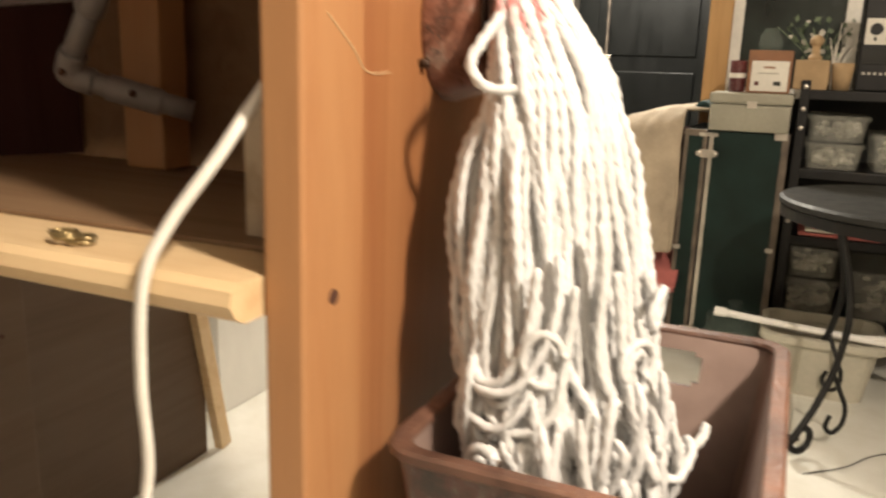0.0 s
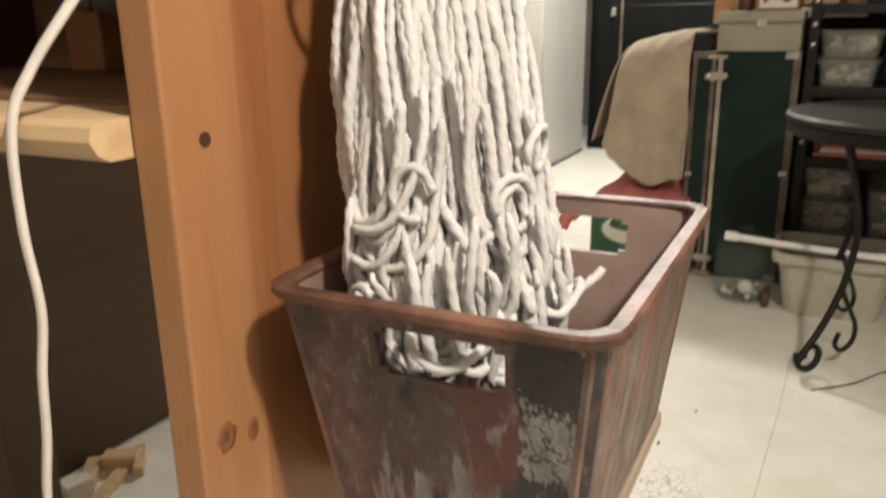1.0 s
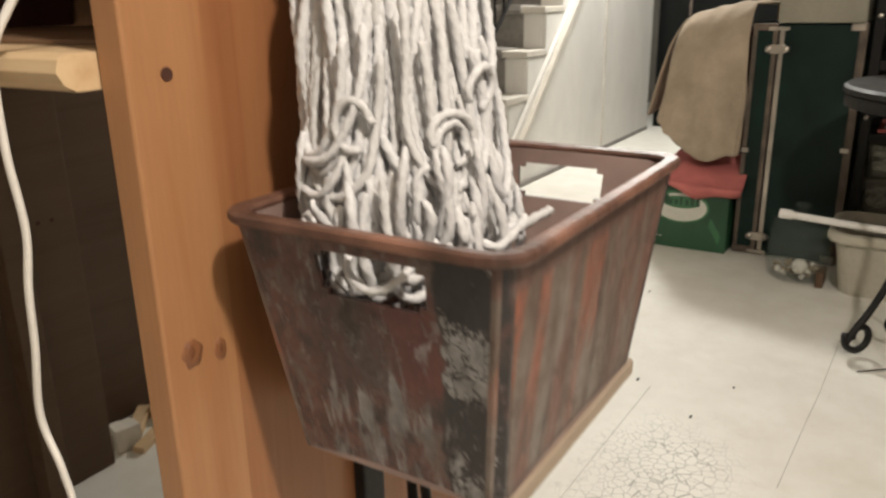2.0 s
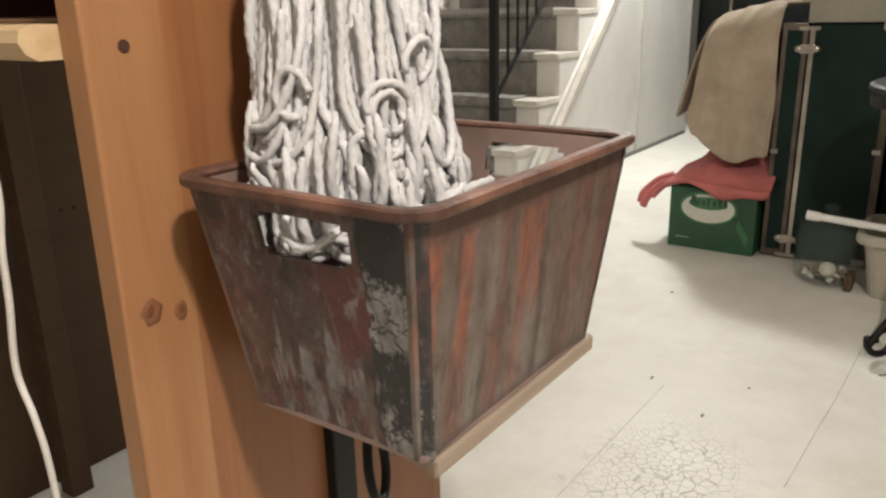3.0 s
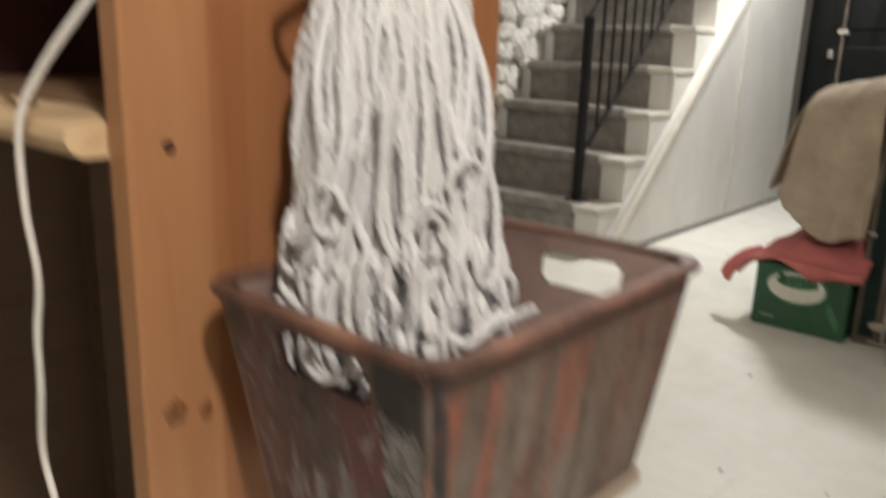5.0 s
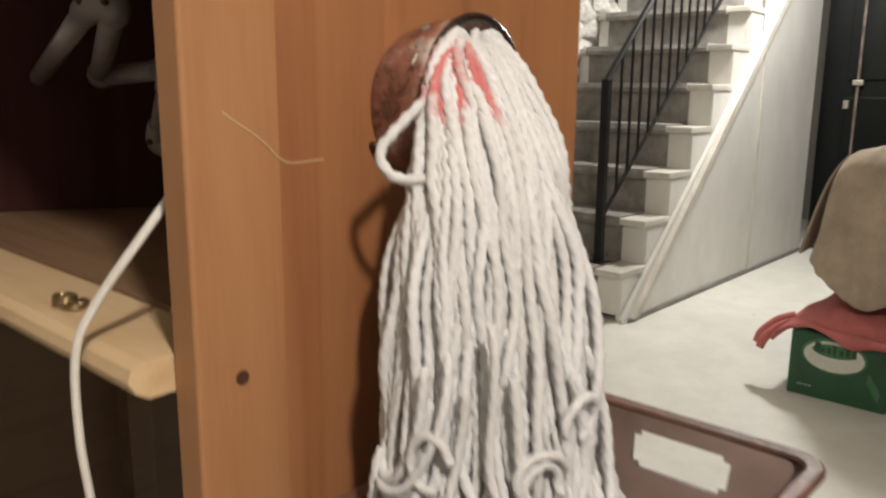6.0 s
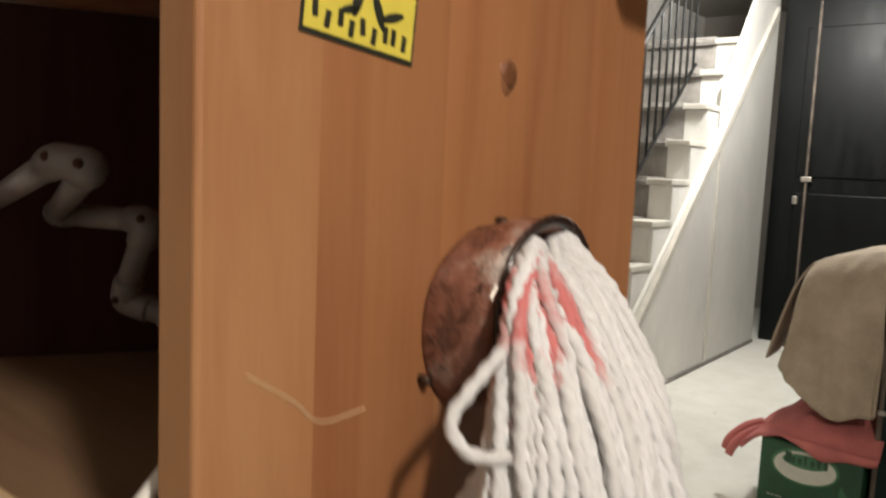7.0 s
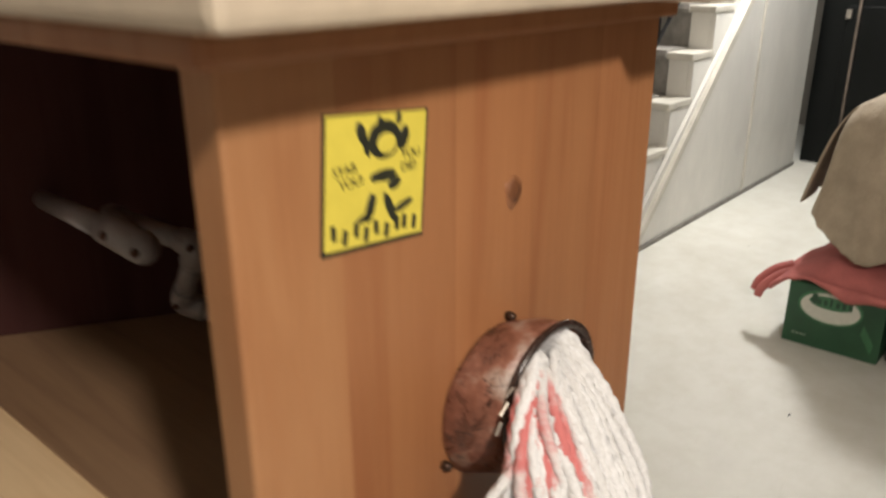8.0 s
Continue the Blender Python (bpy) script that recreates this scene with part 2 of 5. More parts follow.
def basket_long_paint():
    """Broad upright brush strokes in orange red, olive and grey, greyer towards the foot, a brown band under the rim."""
    m, nd, ln, b = nodes_of("streaked_paint_red")
    gen = nd.new("ShaderNodeTexCoord")
    sep = nd.new("ShaderNodeSeparateXYZ")
    ln.new(gen.outputs["Generated"], sep.inputs[0])
    slow = noise_tex(nd, ln, coords(nd, ln, (1.0, 1.0, 0.5)), 16, 3, 0.55)
    thin = noise_tex(nd, ln, coords(nd, ln, (1.0, 0.05, 0.10)), 120, 4, 0.65, 0.3)
    u = calc(nd, ln, "MULTIPLY_ADD", slow, 0.055, calc(nd, ln, "SUBTRACT", sep.outputs["X"], 0.034))
    u = calc(nd, ln, "MULTIPLY_ADD", thin, 0.030, calc(nd, ln, "SUBTRACT", u, 0.015))
    orange, rust, olive, stone, dark = (0.29, 0.092, 0.050), (0.165, 0.074, 0.052), (0.145, 0.118, 0.090), (0.205, 0.178, 0.152), (0.072, 0.046, 0.037)
    high = ramp(nd, ln, u, [(0.0, (0.12, 0.10, 0.086)), (0.03, olive), (0.045, orange), (0.075, orange), (0.09, olive), (0.135, olive), (0.15, dark), (0.165, orange), (0.20, orange),
                            (0.215, stone), (0.25, olive), (0.30, stone), (0.34, rust), (0.37, dark), (0.385, olive), (0.42, orange), (0.51, orange), (0.535, dark), (0.56, olive), (0.60, rust), (0.64, olive),
                            (0.70, rust), (0.77, rust), (0.80, olive), (0.86, rust), (0.92, rust), (0.96, dark)])
    low = ramp(nd, ln, u, [(0.0, (0.14, 0.12, 0.105)), (0.03, stone), (0.12, stone), (0.145, rust), (0.165, (0.29, 0.125, 0.088)), (0.205, (0.27, 0.14, 0.105)), (0.22, stone), (0.255, stone), (0.275, dark),
                           (0.30, rust), (0.36, rust), (0.38, stone), (0.44, (0.29, 0.125, 0.088)), (0.47, stone), (0.52, stone), (0.55, dark), (0.58, stone), (0.62, olive), (0.66, dark), (0.72, rust), (0.80, olive), (0.88, rust), (0.95, dark)])
    level = calc(nd, ln, "MULTIPLY_ADD", noise_tex(nd, ln, coords(nd, ln, (1.0, 0.2, 0.12)), 34, 3, 0.6), 0.7, calc(nd, ln, "SUBTRACT", sep.outputs["Z"], 0.35))
    c = mix(nd, ln, ramp(nd, ln, level, grey((0.30, 0), (0.52, 1))), low, high)
    # a few run drips and dark cracks between the strokes
    crack = noise_tex(nd, ln, coords(nd, ln, (1.0, 0.1, 0.13)), 52, 3, 0.55, 0.9)
    line = ramp(nd, ln, crack, grey((0.472, 0), (0.490, 0.75), (0.505, 0.75), (0.523, 0)))
    c = mix(nd, ln, mix(nd, ln, 1.0, line, ramp(nd, ln, noise_tex(nd, ln, coords(nd, ln, (1, 1, 1)), 24, 2), grey((0.47, 0), (0.56, 1))), "MULTIPLY"), c, (0.040, 0.033, 0.028))
    spot = noise_tex(nd, ln, coords(nd, ln, (1, 1, 0.6)), 38, 5, 0.7, 0.8)
    c = mix(nd, ln, ramp(nd, ln, spot, grey((0.42, 0.06), (0.64, 0.72))), c, (0.112, 0.068, 0.053))
    c = mix(nd, ln, ramp(nd, ln, noise_tex(nd, ln, coords(nd, ln, (1, 1, 0.35)), 75, 5, 0.7, 0.5), grey((0.46, 0), (0.62, 0.5))), c, (0.19, 0.155, 0.13))
    z = calc(nd, ln, "MULTIPLY_ADD", spot, 0.05, calc(nd, ln, "SUBTRACT", sep.outputs["Z"], 0.025))
    c = mix(nd, ln, ramp(nd, ln, z, grey((0.855, 0), (0.885, 0.85))), c, (0.118, 0.064, 0.050))
    c = mix(nd, ln, ramp(nd, ln, z, grey((0.02, 0.8), (0.08, 0))), c, (0.070, 0.048, 0.042))
    fine = noise_tex(nd, ln, coords(nd, ln, (1, 1, 0.6)), 140, 4, 0.65)
    c = mix(nd, ln, 0.4, c, ramp(nd, ln, fine, [(0.32, (0.6, 0.55, 0.52)), (0.6, (1, 1, 1))]), "MULTIPLY")
    ln.new(c, b.inputs["Base Color"])
    ln.new(ramp(nd, ln, spot, grey((0.3, 0.34), (0.7, 0.6))), b.inputs["Roughness"])
    bump(nd, ln, b, mix(nd, ln, 0.5, thin, spot), 0.45, 0.0014)
    return m


def cup_paint():
    """Flaked red-brown paint over grey, with dark cracks."""
    m, nd, ln, b = nodes_of("flaked_cup_paint")
    v = coords(nd, ln, (1, 1, 1))
    big = noise_tex(nd, ln, v, 34, 5, 0.62, 0.4)
    c = ramp(nd, ln, big, [(0.34, (0.070, 0.032, 0.022)), (0.43, (0.155, 0.060, 0.038)), (0.51, (0.215, 0.092, 0.060)), (0.57, (0.27, 0.17, 0.13)), (0.65, (0.33, 0.26, 0.22)), (0.74, (0.18, 0.085, 0.06))])
    crack = noise_tex(nd, ln, v, 55, 3, 0.6, 1.2)
    line = ramp(nd, ln, crack, grey((0.478, 0), (0.492, 0.9), (0.503, 0.9), (0.517, 0)))
    c = mix(nd, ln, mix(nd, ln, 1.0, line, ramp(nd, ln, noise_tex(nd, ln, v, 30, 2), grey((0.5, 0), (0.58, 1))), "MULTIPLY"), c, (0.03, 0.016, 0.012))
    fine = noise_tex(nd, ln, v, 190, 4, 0.6)
    c = mix(nd, ln, 0.5, c, ramp(nd, ln, fine, [(0.3, (0.6, 0.55, 0.52)), (0.62, (1, 1, 1))]), "MULTIPLY")
    ln.new(c, b.inputs["Base Color"])
    ln.new(ramp(nd, ln, big, grey((0.35, 0.24), (0.7, 0.5))), b.inputs["Roughness"])
    bump(nd, ln, b, mix(nd, ln, 0.45, big, fine), 0.7, 0.003)
    return m


def strand_material():
    """Cotton yarn; a red paint stain where the yarn leaves the cup."""
    m, nd, ln, b = nodes_of("cotton_yarn")
    v = coords(nd, ln, (1, 1, 1))
    fine = noise_tex(nd, ln, v, 420, 3)
    c = ramp(nd, ln, fine, [(0.25, (0.535, 0.535, 0.540)), (0.7, (0.642, 0.645, 0.655))])
    info = nd.new("ShaderNodeObjectInfo")
    c = mix(nd, ln, 1.0, c, ramp(nd, ln, info.outputs["Random"], [(0, (0.88, 0.87, 0.85)), (1, (1, 1, 1))]), "MULTIPLY")
    d = nd.new("ShaderNodeVectorMath")
    d.operation = "DISTANCE"
    ln.new(coords(nd, ln, (1.5, 1, 0.5)), d.inputs[0])
    d.inputs[1].default_value = (0.126 * 1.5, -0.056, 0.975 * 0.5)
    w = nd.new("ShaderNodeMath")
    w.operation = "MULTIPLY_ADD"
    ln.new(noise_tex(nd, ln, v, 70, 4, 0.7), w.inputs[0])
    w.inputs[1].default_value = 0.05
    each = nd.new("ShaderNodeMath")
    each.operation = "MULTIPLY_ADD"
    ln.new(info.outputs["Random"], each.inputs[0])
    each.inputs[1].default_value = 0.05
    ln.new(d.outputs["Value"], each.inputs[2])
    ln.new(each.outputs[0], w.inputs[2])
    stain = ramp(nd, ln, w.outputs[0], [(0.054, (0.9,) * 3), (0.074, (0, 0, 0))])
    c = mix(nd, ln, stain, c, (0.47, 0.10, 0.095))
    ln.new(c, b.inputs["Base Color"])
    b.inputs["Roughness"].default_value = 0.9
    b.inputs["Subsurface Weight"].default_value = 0.0
    bump(nd, ln, b, fine, 0.4, 0.0008)
    return m


M_FLOOR = floor_paint()
M_WHITE_WALL = surface("white_wall_paint", (0.74, 0.725, 0.68), 0.5, 0.16, 4, stretch=(1, 1, 0.5), relief=0.05)
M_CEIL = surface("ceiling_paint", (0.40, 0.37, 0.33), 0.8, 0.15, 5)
M_ROOM = surface("room_wall_paint", (0.32, 0.29, 0.25), 0.8, 0.2, 4)
M_STONE = surface("whitewashed_stone", (0.82, 0.79, 0.73), 0.85, 0.3, 14, relief=0.7, dist=0.01)
M_DARK_DOOR = surface("dark_green_paint", (0.0065, 0.0075, 0.007), 0.38, 0.6, 6, stretch=(1, 1, 0.2), spec=0.2)
M_PINE = wood("oiled_pine", (0.348, 0.160, 0.069), (0.278, 0.109, 0.043), "z", 0.42, 0.10)
M_PINE_PALE = wood("pale_pine", (0.405, 0.212, 0.098), (0.335, 0.153, 0.064), "z", 0.45, 0.05)
M_SHELF = wood("pale_shelf_pine", (0.68, 0.52, 0.32), (0.56, 0.39, 0.22), "y", 0.5, 0.05)
# brown that carries the worktop's shade on the rear of the shelf
M_SHELF_SHADE = wood("shelf_shade_brown", (0.24, 0.15, 0.085), (0.175, 0.102, 0.056), "y", 0.55, 0.05)
M_PLY = wood("stained_plywood", (0.108, 0.064, 0.034), (0.092, 0.053, 0.027), "x", 0.6, 0.15)
M_BACK = wood("brown_back_board", (0.20, 0.115, 0.060), (0.16, 0.085, 0.042), "x", 0.6, 0.1)
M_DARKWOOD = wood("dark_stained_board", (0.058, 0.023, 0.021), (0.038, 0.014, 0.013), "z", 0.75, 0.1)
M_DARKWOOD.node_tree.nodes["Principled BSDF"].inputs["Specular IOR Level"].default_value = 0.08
M_PLANK = wood("weathered_plank", (0.50, 0.43, 0.35), (0.36, 0.29, 0.22), "x", 0.7, 0.1)
M_TOP = surface("worn_laminate_top", (0.50, 0.42, 0.32), 0.5, 0.2, 30)
M_KNOT = wood("dark_knot", (0.21, 0.085, 0.034), (0.145, 0.053, 0.022), "z", 0.45, 0.2, 6)
M_HOLE = surface("screw_hole", (0.06, 0.02, 0.01), 0.9, 0.3, 90)
M_YARN = strand_material()
M_BASKET_END = basket_end_paint()
M_BASKET_LONG = basket_long_paint()
M_BASKET_RIM = surface("rust_red_rim", (0.125, 0.062, 0.046), 0.45, 0.75, 60, tint=(0.25, 0.125, 0.085), relief=0.5, dist=0.002)
M_BASKET_IN = surface("basket_inside", (0.28, 0.175, 0.145), 0.5, 0.6, 26, tint=(0.37, 0.27, 0.235))
M_CUP = cup_paint()
M_DARK_LIP = surface("dark_worn_lip", (0.034, 0.018, 0.014), 0.24, 0.5, 50)
M_IRON = surface("black_iron", (0.010, 0.0095, 0.009), 0.45, 0.4, 60, metal=0.0, spec=0.25)
M_DARK_METAL = surface("bronzed_iron", (0.05, 0.028, 0.018), 0.4, 0.4, 60, metal=0.6)
M_STEEL = surface("worn_steel", (0.52, 0.48, 0.42), 0.35, 0.3, 60, metal=0.9)
M_BRASS = surface("dull_brass", (0.35, 0.27, 0.14), 0.35, 0.4, 60, metal=0.9)
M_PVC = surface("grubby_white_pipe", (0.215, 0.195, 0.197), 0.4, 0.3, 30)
M_CABLE = surface("white_cable", (0.76, 0.73, 0.68), 0.4, 0.1, 60)
M_YELLOW = surface("yellow_paper", (0.64, 0.54, 0.075), 0.45, 0.08, 30)
M_INK = surface("black_ink", (0.018, 0.02, 0.012), 0.5, 0.2, 60)
M_CARPET = surface("grey_carpet", (0.27, 0.252, 0.228), 0.95, 0.3, 60, relief=0.8, dist=0.004)
M_TREAD = surface("painted_tread", (0.62, 0.59, 0.52), 0.5, 0.2, 25)
M_TRUNK = surface("dark_green_trunk", (0.007, 0.021, 0.017), 0.42, 0.5, 25, spec=0.2)
M_TRUNK_EDGE = surface("trunk_binding", (0.14, 0.11, 0.085), 0.5, 0.5, 60, metal=0.3)
M_BLANKET = surface("beige_fleece", (0.42, 0.345, 0.255), 0.95, 0.18, 40, relief=0.7, dist=0.003)
M_RED = surface("red_cloth", (0.54, 0.165, 0.15), 0.85, 0.2, 40, relief=0.5, dist=0.002)
M_GREEN_CARTON = surface("green_carton", (0.018, 0.080, 0.036), 0.4, 0.4, 14, tint=(0.034, 0.118, 0.055))
M_PALE_GREEN = surface("pale_green_print", (0.06, 0.19, 0.085), 0.4, 0.2, 30)
M_CREAM = surface("cream_print", (0.66, 0.66, 0.58), 0.45, 0.1, 30)
M_CASE = surface("grey_green_case", (0.29, 0.275, 0.215), 0.45, 0.15, 30)
M_TEAL = surface("dark_teal_cloth", (0.015, 0.05, 0.05), 0.9, 0.3, 40)
M_TAN = surface("tan_cardboard", (0.42, 0.29, 0.16), 0.8, 0.2, 30)
M_ORANGE_BOARD = wood("orange_board", (0.50, 0.30, 0.12), (0.40, 0.22, 0.08), "z", 0.5, 0.05)
M_BROWN_BOX = surface("brown_box_card", (0.25, 0.11, 0.05), 0.6, 0.2, 30)
M_PAPER = surface("white_label", (0.70, 0.67, 0.60), 0.6, 0.1, 30)
M_MAROON = surface("maroon_tin", (0.09, 0.02, 0.02), 0.3, 0.4, 40)
M_CLEAR = thin_plastic("clear_plastic", (0.40, 0.40, 0.35), 0.24, 0.25)
M_GLASS = thin_plastic("jar_glass", (0.20, 0.25, 0.22), 0.09, 0.06)
M_TUB = surface("cream_plastic", (0.50, 0.475, 0.39), 0.4, 0.12, 20)
M_POLE = surface("white_plastic_pole", (0.88, 0.86, 0.82), 0.35, 0.1, 30)
M_BALL = surface("white_ball", (0.75, 0.73, 0.66), 0.4, 0.08, 90)
M_SHELL = surface("mixed_shells", (0.36, 0.29, 0.20), 0.6, 0.5, 45)
M_WHITE_FRAME = surface("white_frame", (0.86, 0.84, 0.78), 0.45, 0.1, 20)
M_NIGHT_GLASS = surface("dark_window_glass", (0.03, 0.042, 0.038), 0.10, 0.6, 12, relief=0.02)
M_KNOT_SOFT = wood("soft_knot", (0.27, 0.115, 0.05), (0.19, 0.075, 0.030), "z", 0.45, 0.1, 6)
M_BIN_STUFF = surface("pale_bin_odds", (0.60, 0.58, 0.50), 0.6, 0.6, 60)
M_CRACK = surface("dirty_crack", (0.40, 0.385, 0.34), 0.8, 0.4, 60)
M_LEAF = surface("dusty_leaf", (0.16, 0.22, 0.13), 0.6, 0.5, 60)
M_SMOKE = surface("smoked_table_top", (0.030, 0.030, 0.027), 0.55, 0.25, 8, spec=0.2)


# ---- building helpers ----
def thing(name, label, category, group="", kind="", at=(0, 0, 0)):
    ob = new(name)
    ob.empty_display_size = 0.05
    ob.location = at
    return tagged(ob, label, category, group, kind)


def link_mesh(name, bm, material, parent=None, label="", smooth=False):
    me = bpy.data.meshes.new(name)
    bmesh.ops.recalc_face_normals(bm, faces=bm.faces)
    bm.to_mesh(me)
    bm.free()
    for m in (material if isinstance(material, (list, tuple)) else [material]):
        me.materials.append(m)
    if smooth:
        me.shade_smooth()
    ob = new(name, me)
    if parent is not None:
        ob.parent = parent
        if parent.parent is None:
            ob.matrix_parent_inverse = Matrix.Translation(-parent.location)
    if label:
        ob["label"] = label
    return ob


part = link_mesh


def put_box(bm, lo, hi, bevel=0.0, m=None, mat_index=0):
    r = bmesh.ops.create_cube(bm, size=1.0)
    vs = r["verts"]
    size = [b - a for a, b in zip(lo, hi)]
    mid = [(a + b) / 2 for a, b in zip(lo, hi)]
    bmesh.ops.scale(bm, vec=size, verts=vs)
    bmesh.ops.translate(bm, vec=mid, verts=vs)
    if bevel:
        es = list({e for v in vs for e in v.link_edges})
        out = bmesh.ops.bevel(bm, geom=es, offset=bevel, segments=2, affect="EDGES", profile=0.6)
        vs = list({v for f in out["faces"] for v in f.verts} | {v for v in vs if v.is_valid})
        vs = [v for v in vs if v.is_valid]
    if m is not None:
        bmesh.ops.transform(bm, matrix=m, verts=vs)
    return vs


def box(lo, hi, bevel=0.0, m=None):
    bm = bmesh.new()
    put_box(bm, lo, hi, bevel)
    if m is not None:
        bmesh.ops.transform(bm, matrix=m, verts=bm.verts)
    return bm


def spline(points, steps):
    """Catmull-Rom through the points."""
    p = [Vector(q) for q in points]
    p = [2 * p[0] - p[1]] + p + [2 * p[-1] - p[-2]]
    out = []
    for i in range(1, len(p) - 2):
        a, b, c, d = p[i - 1], p[i], p[i + 1], p[i + 2]
        for k in range(steps):
            t = k / steps
            out.append(0.5 * ((2 * b) + (c - a) * t + (2 * a - 5 * b + 4 * c - d) * t * t + (3 * b - a - 3 * c + d) * t ** 3))
    out.append(p[-2])
    return out


def sweep(bm, path, radius, sides=8, lobes=0, twist=0.0, depth=0.3, flat=1.0):
    """A tube along the path; with lobes it is a twisted rope."""
    rings = []
    t0 = (path[1] - path[0]).normalized()
    up = Vector((0, 0, 1)) if abs(t0.z) < 0.9 else Vector((1, 0, 0))
    n = t0.cross(up).normalized()
    run = 0.0
    for i, p in enumerate(path):
        t = (path[min(i + 1, len(path) - 1)] - path[max(i - 1, 0)])
        t = t.normalized() if t.length > 1e-9 else t0
        n = (n - t * n.dot(t))
        n = n.normalized() if n.length > 1e-6 else t.orthogonal().normalized()
        b = t.cross(n)
        if i:
            run += (p - path[i - 1]).length
        r = radius(i / (len(path) - 1)) if callable(radius) else radius
        ring = []
        for k in range(sides):
            a = 2 * math.pi * k / sides
            rr = r * (1 - depth * (0.5 - 0.5 * math.cos(lobes * (a + twist * run)))) if lobes else r
            ring.append(bm.verts.new(p + n * (rr * math.cos(a)) + b * (rr * math.sin(a) * flat)))
        rings.append(ring)
        t0 = t
    for r0, r1 in zip(rings, rings[1:]):
        for k in range(sides):
            bm.faces.new((r0[k], r0[(k + 1) % sides], r1[(k + 1) % sides], r1[k]))
    bm.faces.new(rings[0])
    bm.faces.new(rings[-1])


def tube(points, radius, sides=8, steps=6, flat=1.0):
    bm = bmesh.new()
    sweep(bm, spline(points, steps) if steps > 1 else [Vector(p) for p in points], radius, sides, flat=flat)
    return bm


def lathe(profile, sides=32, centre=(0, 0, 0)):
    """Profile of (radius, height) turned about z."""
    bm = bmesh.new()
    rings = []
    for r, z in profile:
        rings.append([bm.verts.new((centre[0] + r * math.cos(2 * math.pi * k / sides), centre[1] + r * math.sin(2 * math.pi * k / sides), centre[2] + z)) for k in range(sides)])
    for a, b in zip(rings, rings[1:]):
        for k in range(sides):
            bm.faces.new((a[k], a[(k + 1) % sides], b[(k + 1) % sides], b[k]))
    if profile[0][0] > 1e-5:
        bm.faces.new(rings[0])
    if profile[-1][0] > 1e-5:
        bm.faces.new(rings[-1])
    bmesh.ops.remove_doubles(bm, verts=bm.verts, dist=1e-6)
    return bm


def plate(outline, lo, hi, axis="y", bevel=0.0):
    """A flat piece: an outline of (u, v) pushed from lo to hi along the axis."""
    bm = bmesh.new()

    def at(u, v, w):
        return {"y": (u, w, v), "x": (w, u, v), "z": (u, v, w)}[axis]
    a = [bm.verts.new(at(u, v, lo)) for u, v in outline]
    b = [bm.verts.new(at(u, v, hi)) for u, v in outline]
    bm.faces.new(a)
    bm.faces.new(b[::-1])
    for i in range(len(a)):
        j = (i + 1) % len(a)
        bm.faces.new((a[i], a[j], b[j], b[i]))
    if bevel:
        bmesh.ops.recalc_face_normals(bm, faces=bm.faces)
        bmesh.ops.bevel(bm, geom=[e for e in bm.edges], offset=bevel, segments=2, affect="EDGES")
    return bm


def grid_sheet(nu, nv, fn, thick=0.0):
    """A sheet of cloth by fn(u, v) -> place, given thickness downwards along its normals."""
    bm = bmesh.new()
    vs = [[bm.verts.new(fn(i / nu, j / nv)) for j in range(nv + 1)] for i in range(nu + 1)]
    for i in range(nu):
        for j in range(nv):
            bm.faces.new((vs[i][j], vs[i + 1][j], vs[i + 1][j + 1], vs[i][j + 1]))
    if thick:
        bmesh.ops.recalc_face_normals(bm, faces=bm.faces)
        bmesh.ops.solidify(bm, geom=bm.faces[:], thickness=thick)
    return bm


def structure(name, bm, material, label, category):
    return tagged(link_mesh(name, bm, material), label, category, kind="structure")


# ---- the room ----
structure("floor", box((-2.2, -2.2, -0.06), (6.2, 2.6, 0.0)), M_FLOOR, "worn off-white painted concrete floor with scuffs and cracks", "floor")
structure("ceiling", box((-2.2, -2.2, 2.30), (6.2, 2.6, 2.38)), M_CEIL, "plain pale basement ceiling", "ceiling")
structure("wall_south", box((-2.28, -2.2, 0), (-2.2, 2.6, 2.30)), M_ROOM, "plain painted basement wall behind the cabinet", "wall")
structure("wall_east", box((-2.2, -2.28, 0), (6.2, -2.2, 2.30)), M_ROOM, "plain painted basement wall", "wall")
structure("wall_north", box((6.2, -2.2, 0), (6.28, 2.6, 2.30)), M_ROOM, "dim painted basement wall beyond the doorway", "wall")


def stone_wall():
    rnd = random.Random(5)
    wall = structure("wall_west", box((-2.2, 2.16, 0), (6.2, 2.6, 2.30)), M_STONE, "whitewashed rough stone wall beside the stairs", "wall")
    forms = []
    for k in range(10):
        bm = bmesh.new()
        bmesh.ops.create_icosphere(bm, subdivisions=2, radius=1.0)
        for v in bm.verts:
            v.co += Vector(noise.noise_vector(v.co * 0.9 + Vector((k * 7.3, 0, 0)))) * 0.55 + Vector(noise.noise_vector(v.co * 2.6 + Vector((0, k * 3.3, 0)))) * 0.22
        me = bpy.data.meshes.new("stone")
        bm.to_mesh(me)
        bm.free()
        me.materials.append(M_STONE)
        forms.append(me)
    for r in range(18):
        for q in range(16):
            ob = new("stone", forms[rnd.randrange(10)])
            ob.parent = wall
            x, z = 2.42 + q * 0.135 + 0.065 * (r % 2) + rnd.uniform(-0.04, 0.04), 0.05 + r * 0.115 + rnd.uniform(-0.035, 0.035)
            ob.matrix_basis = wall.matrix_basis.inverted() @ Matrix.Translation((x, 2.135, z)) @ Matrix.Rotation(rnd.uniform(-0.5, 0.5), 4, "Y") @ Matrix.Diagonal((rnd.uniform(0.06, 0.10), rnd.uniform(0.03, 0.06), rnd.uniform(0.045, 0.075), 1))


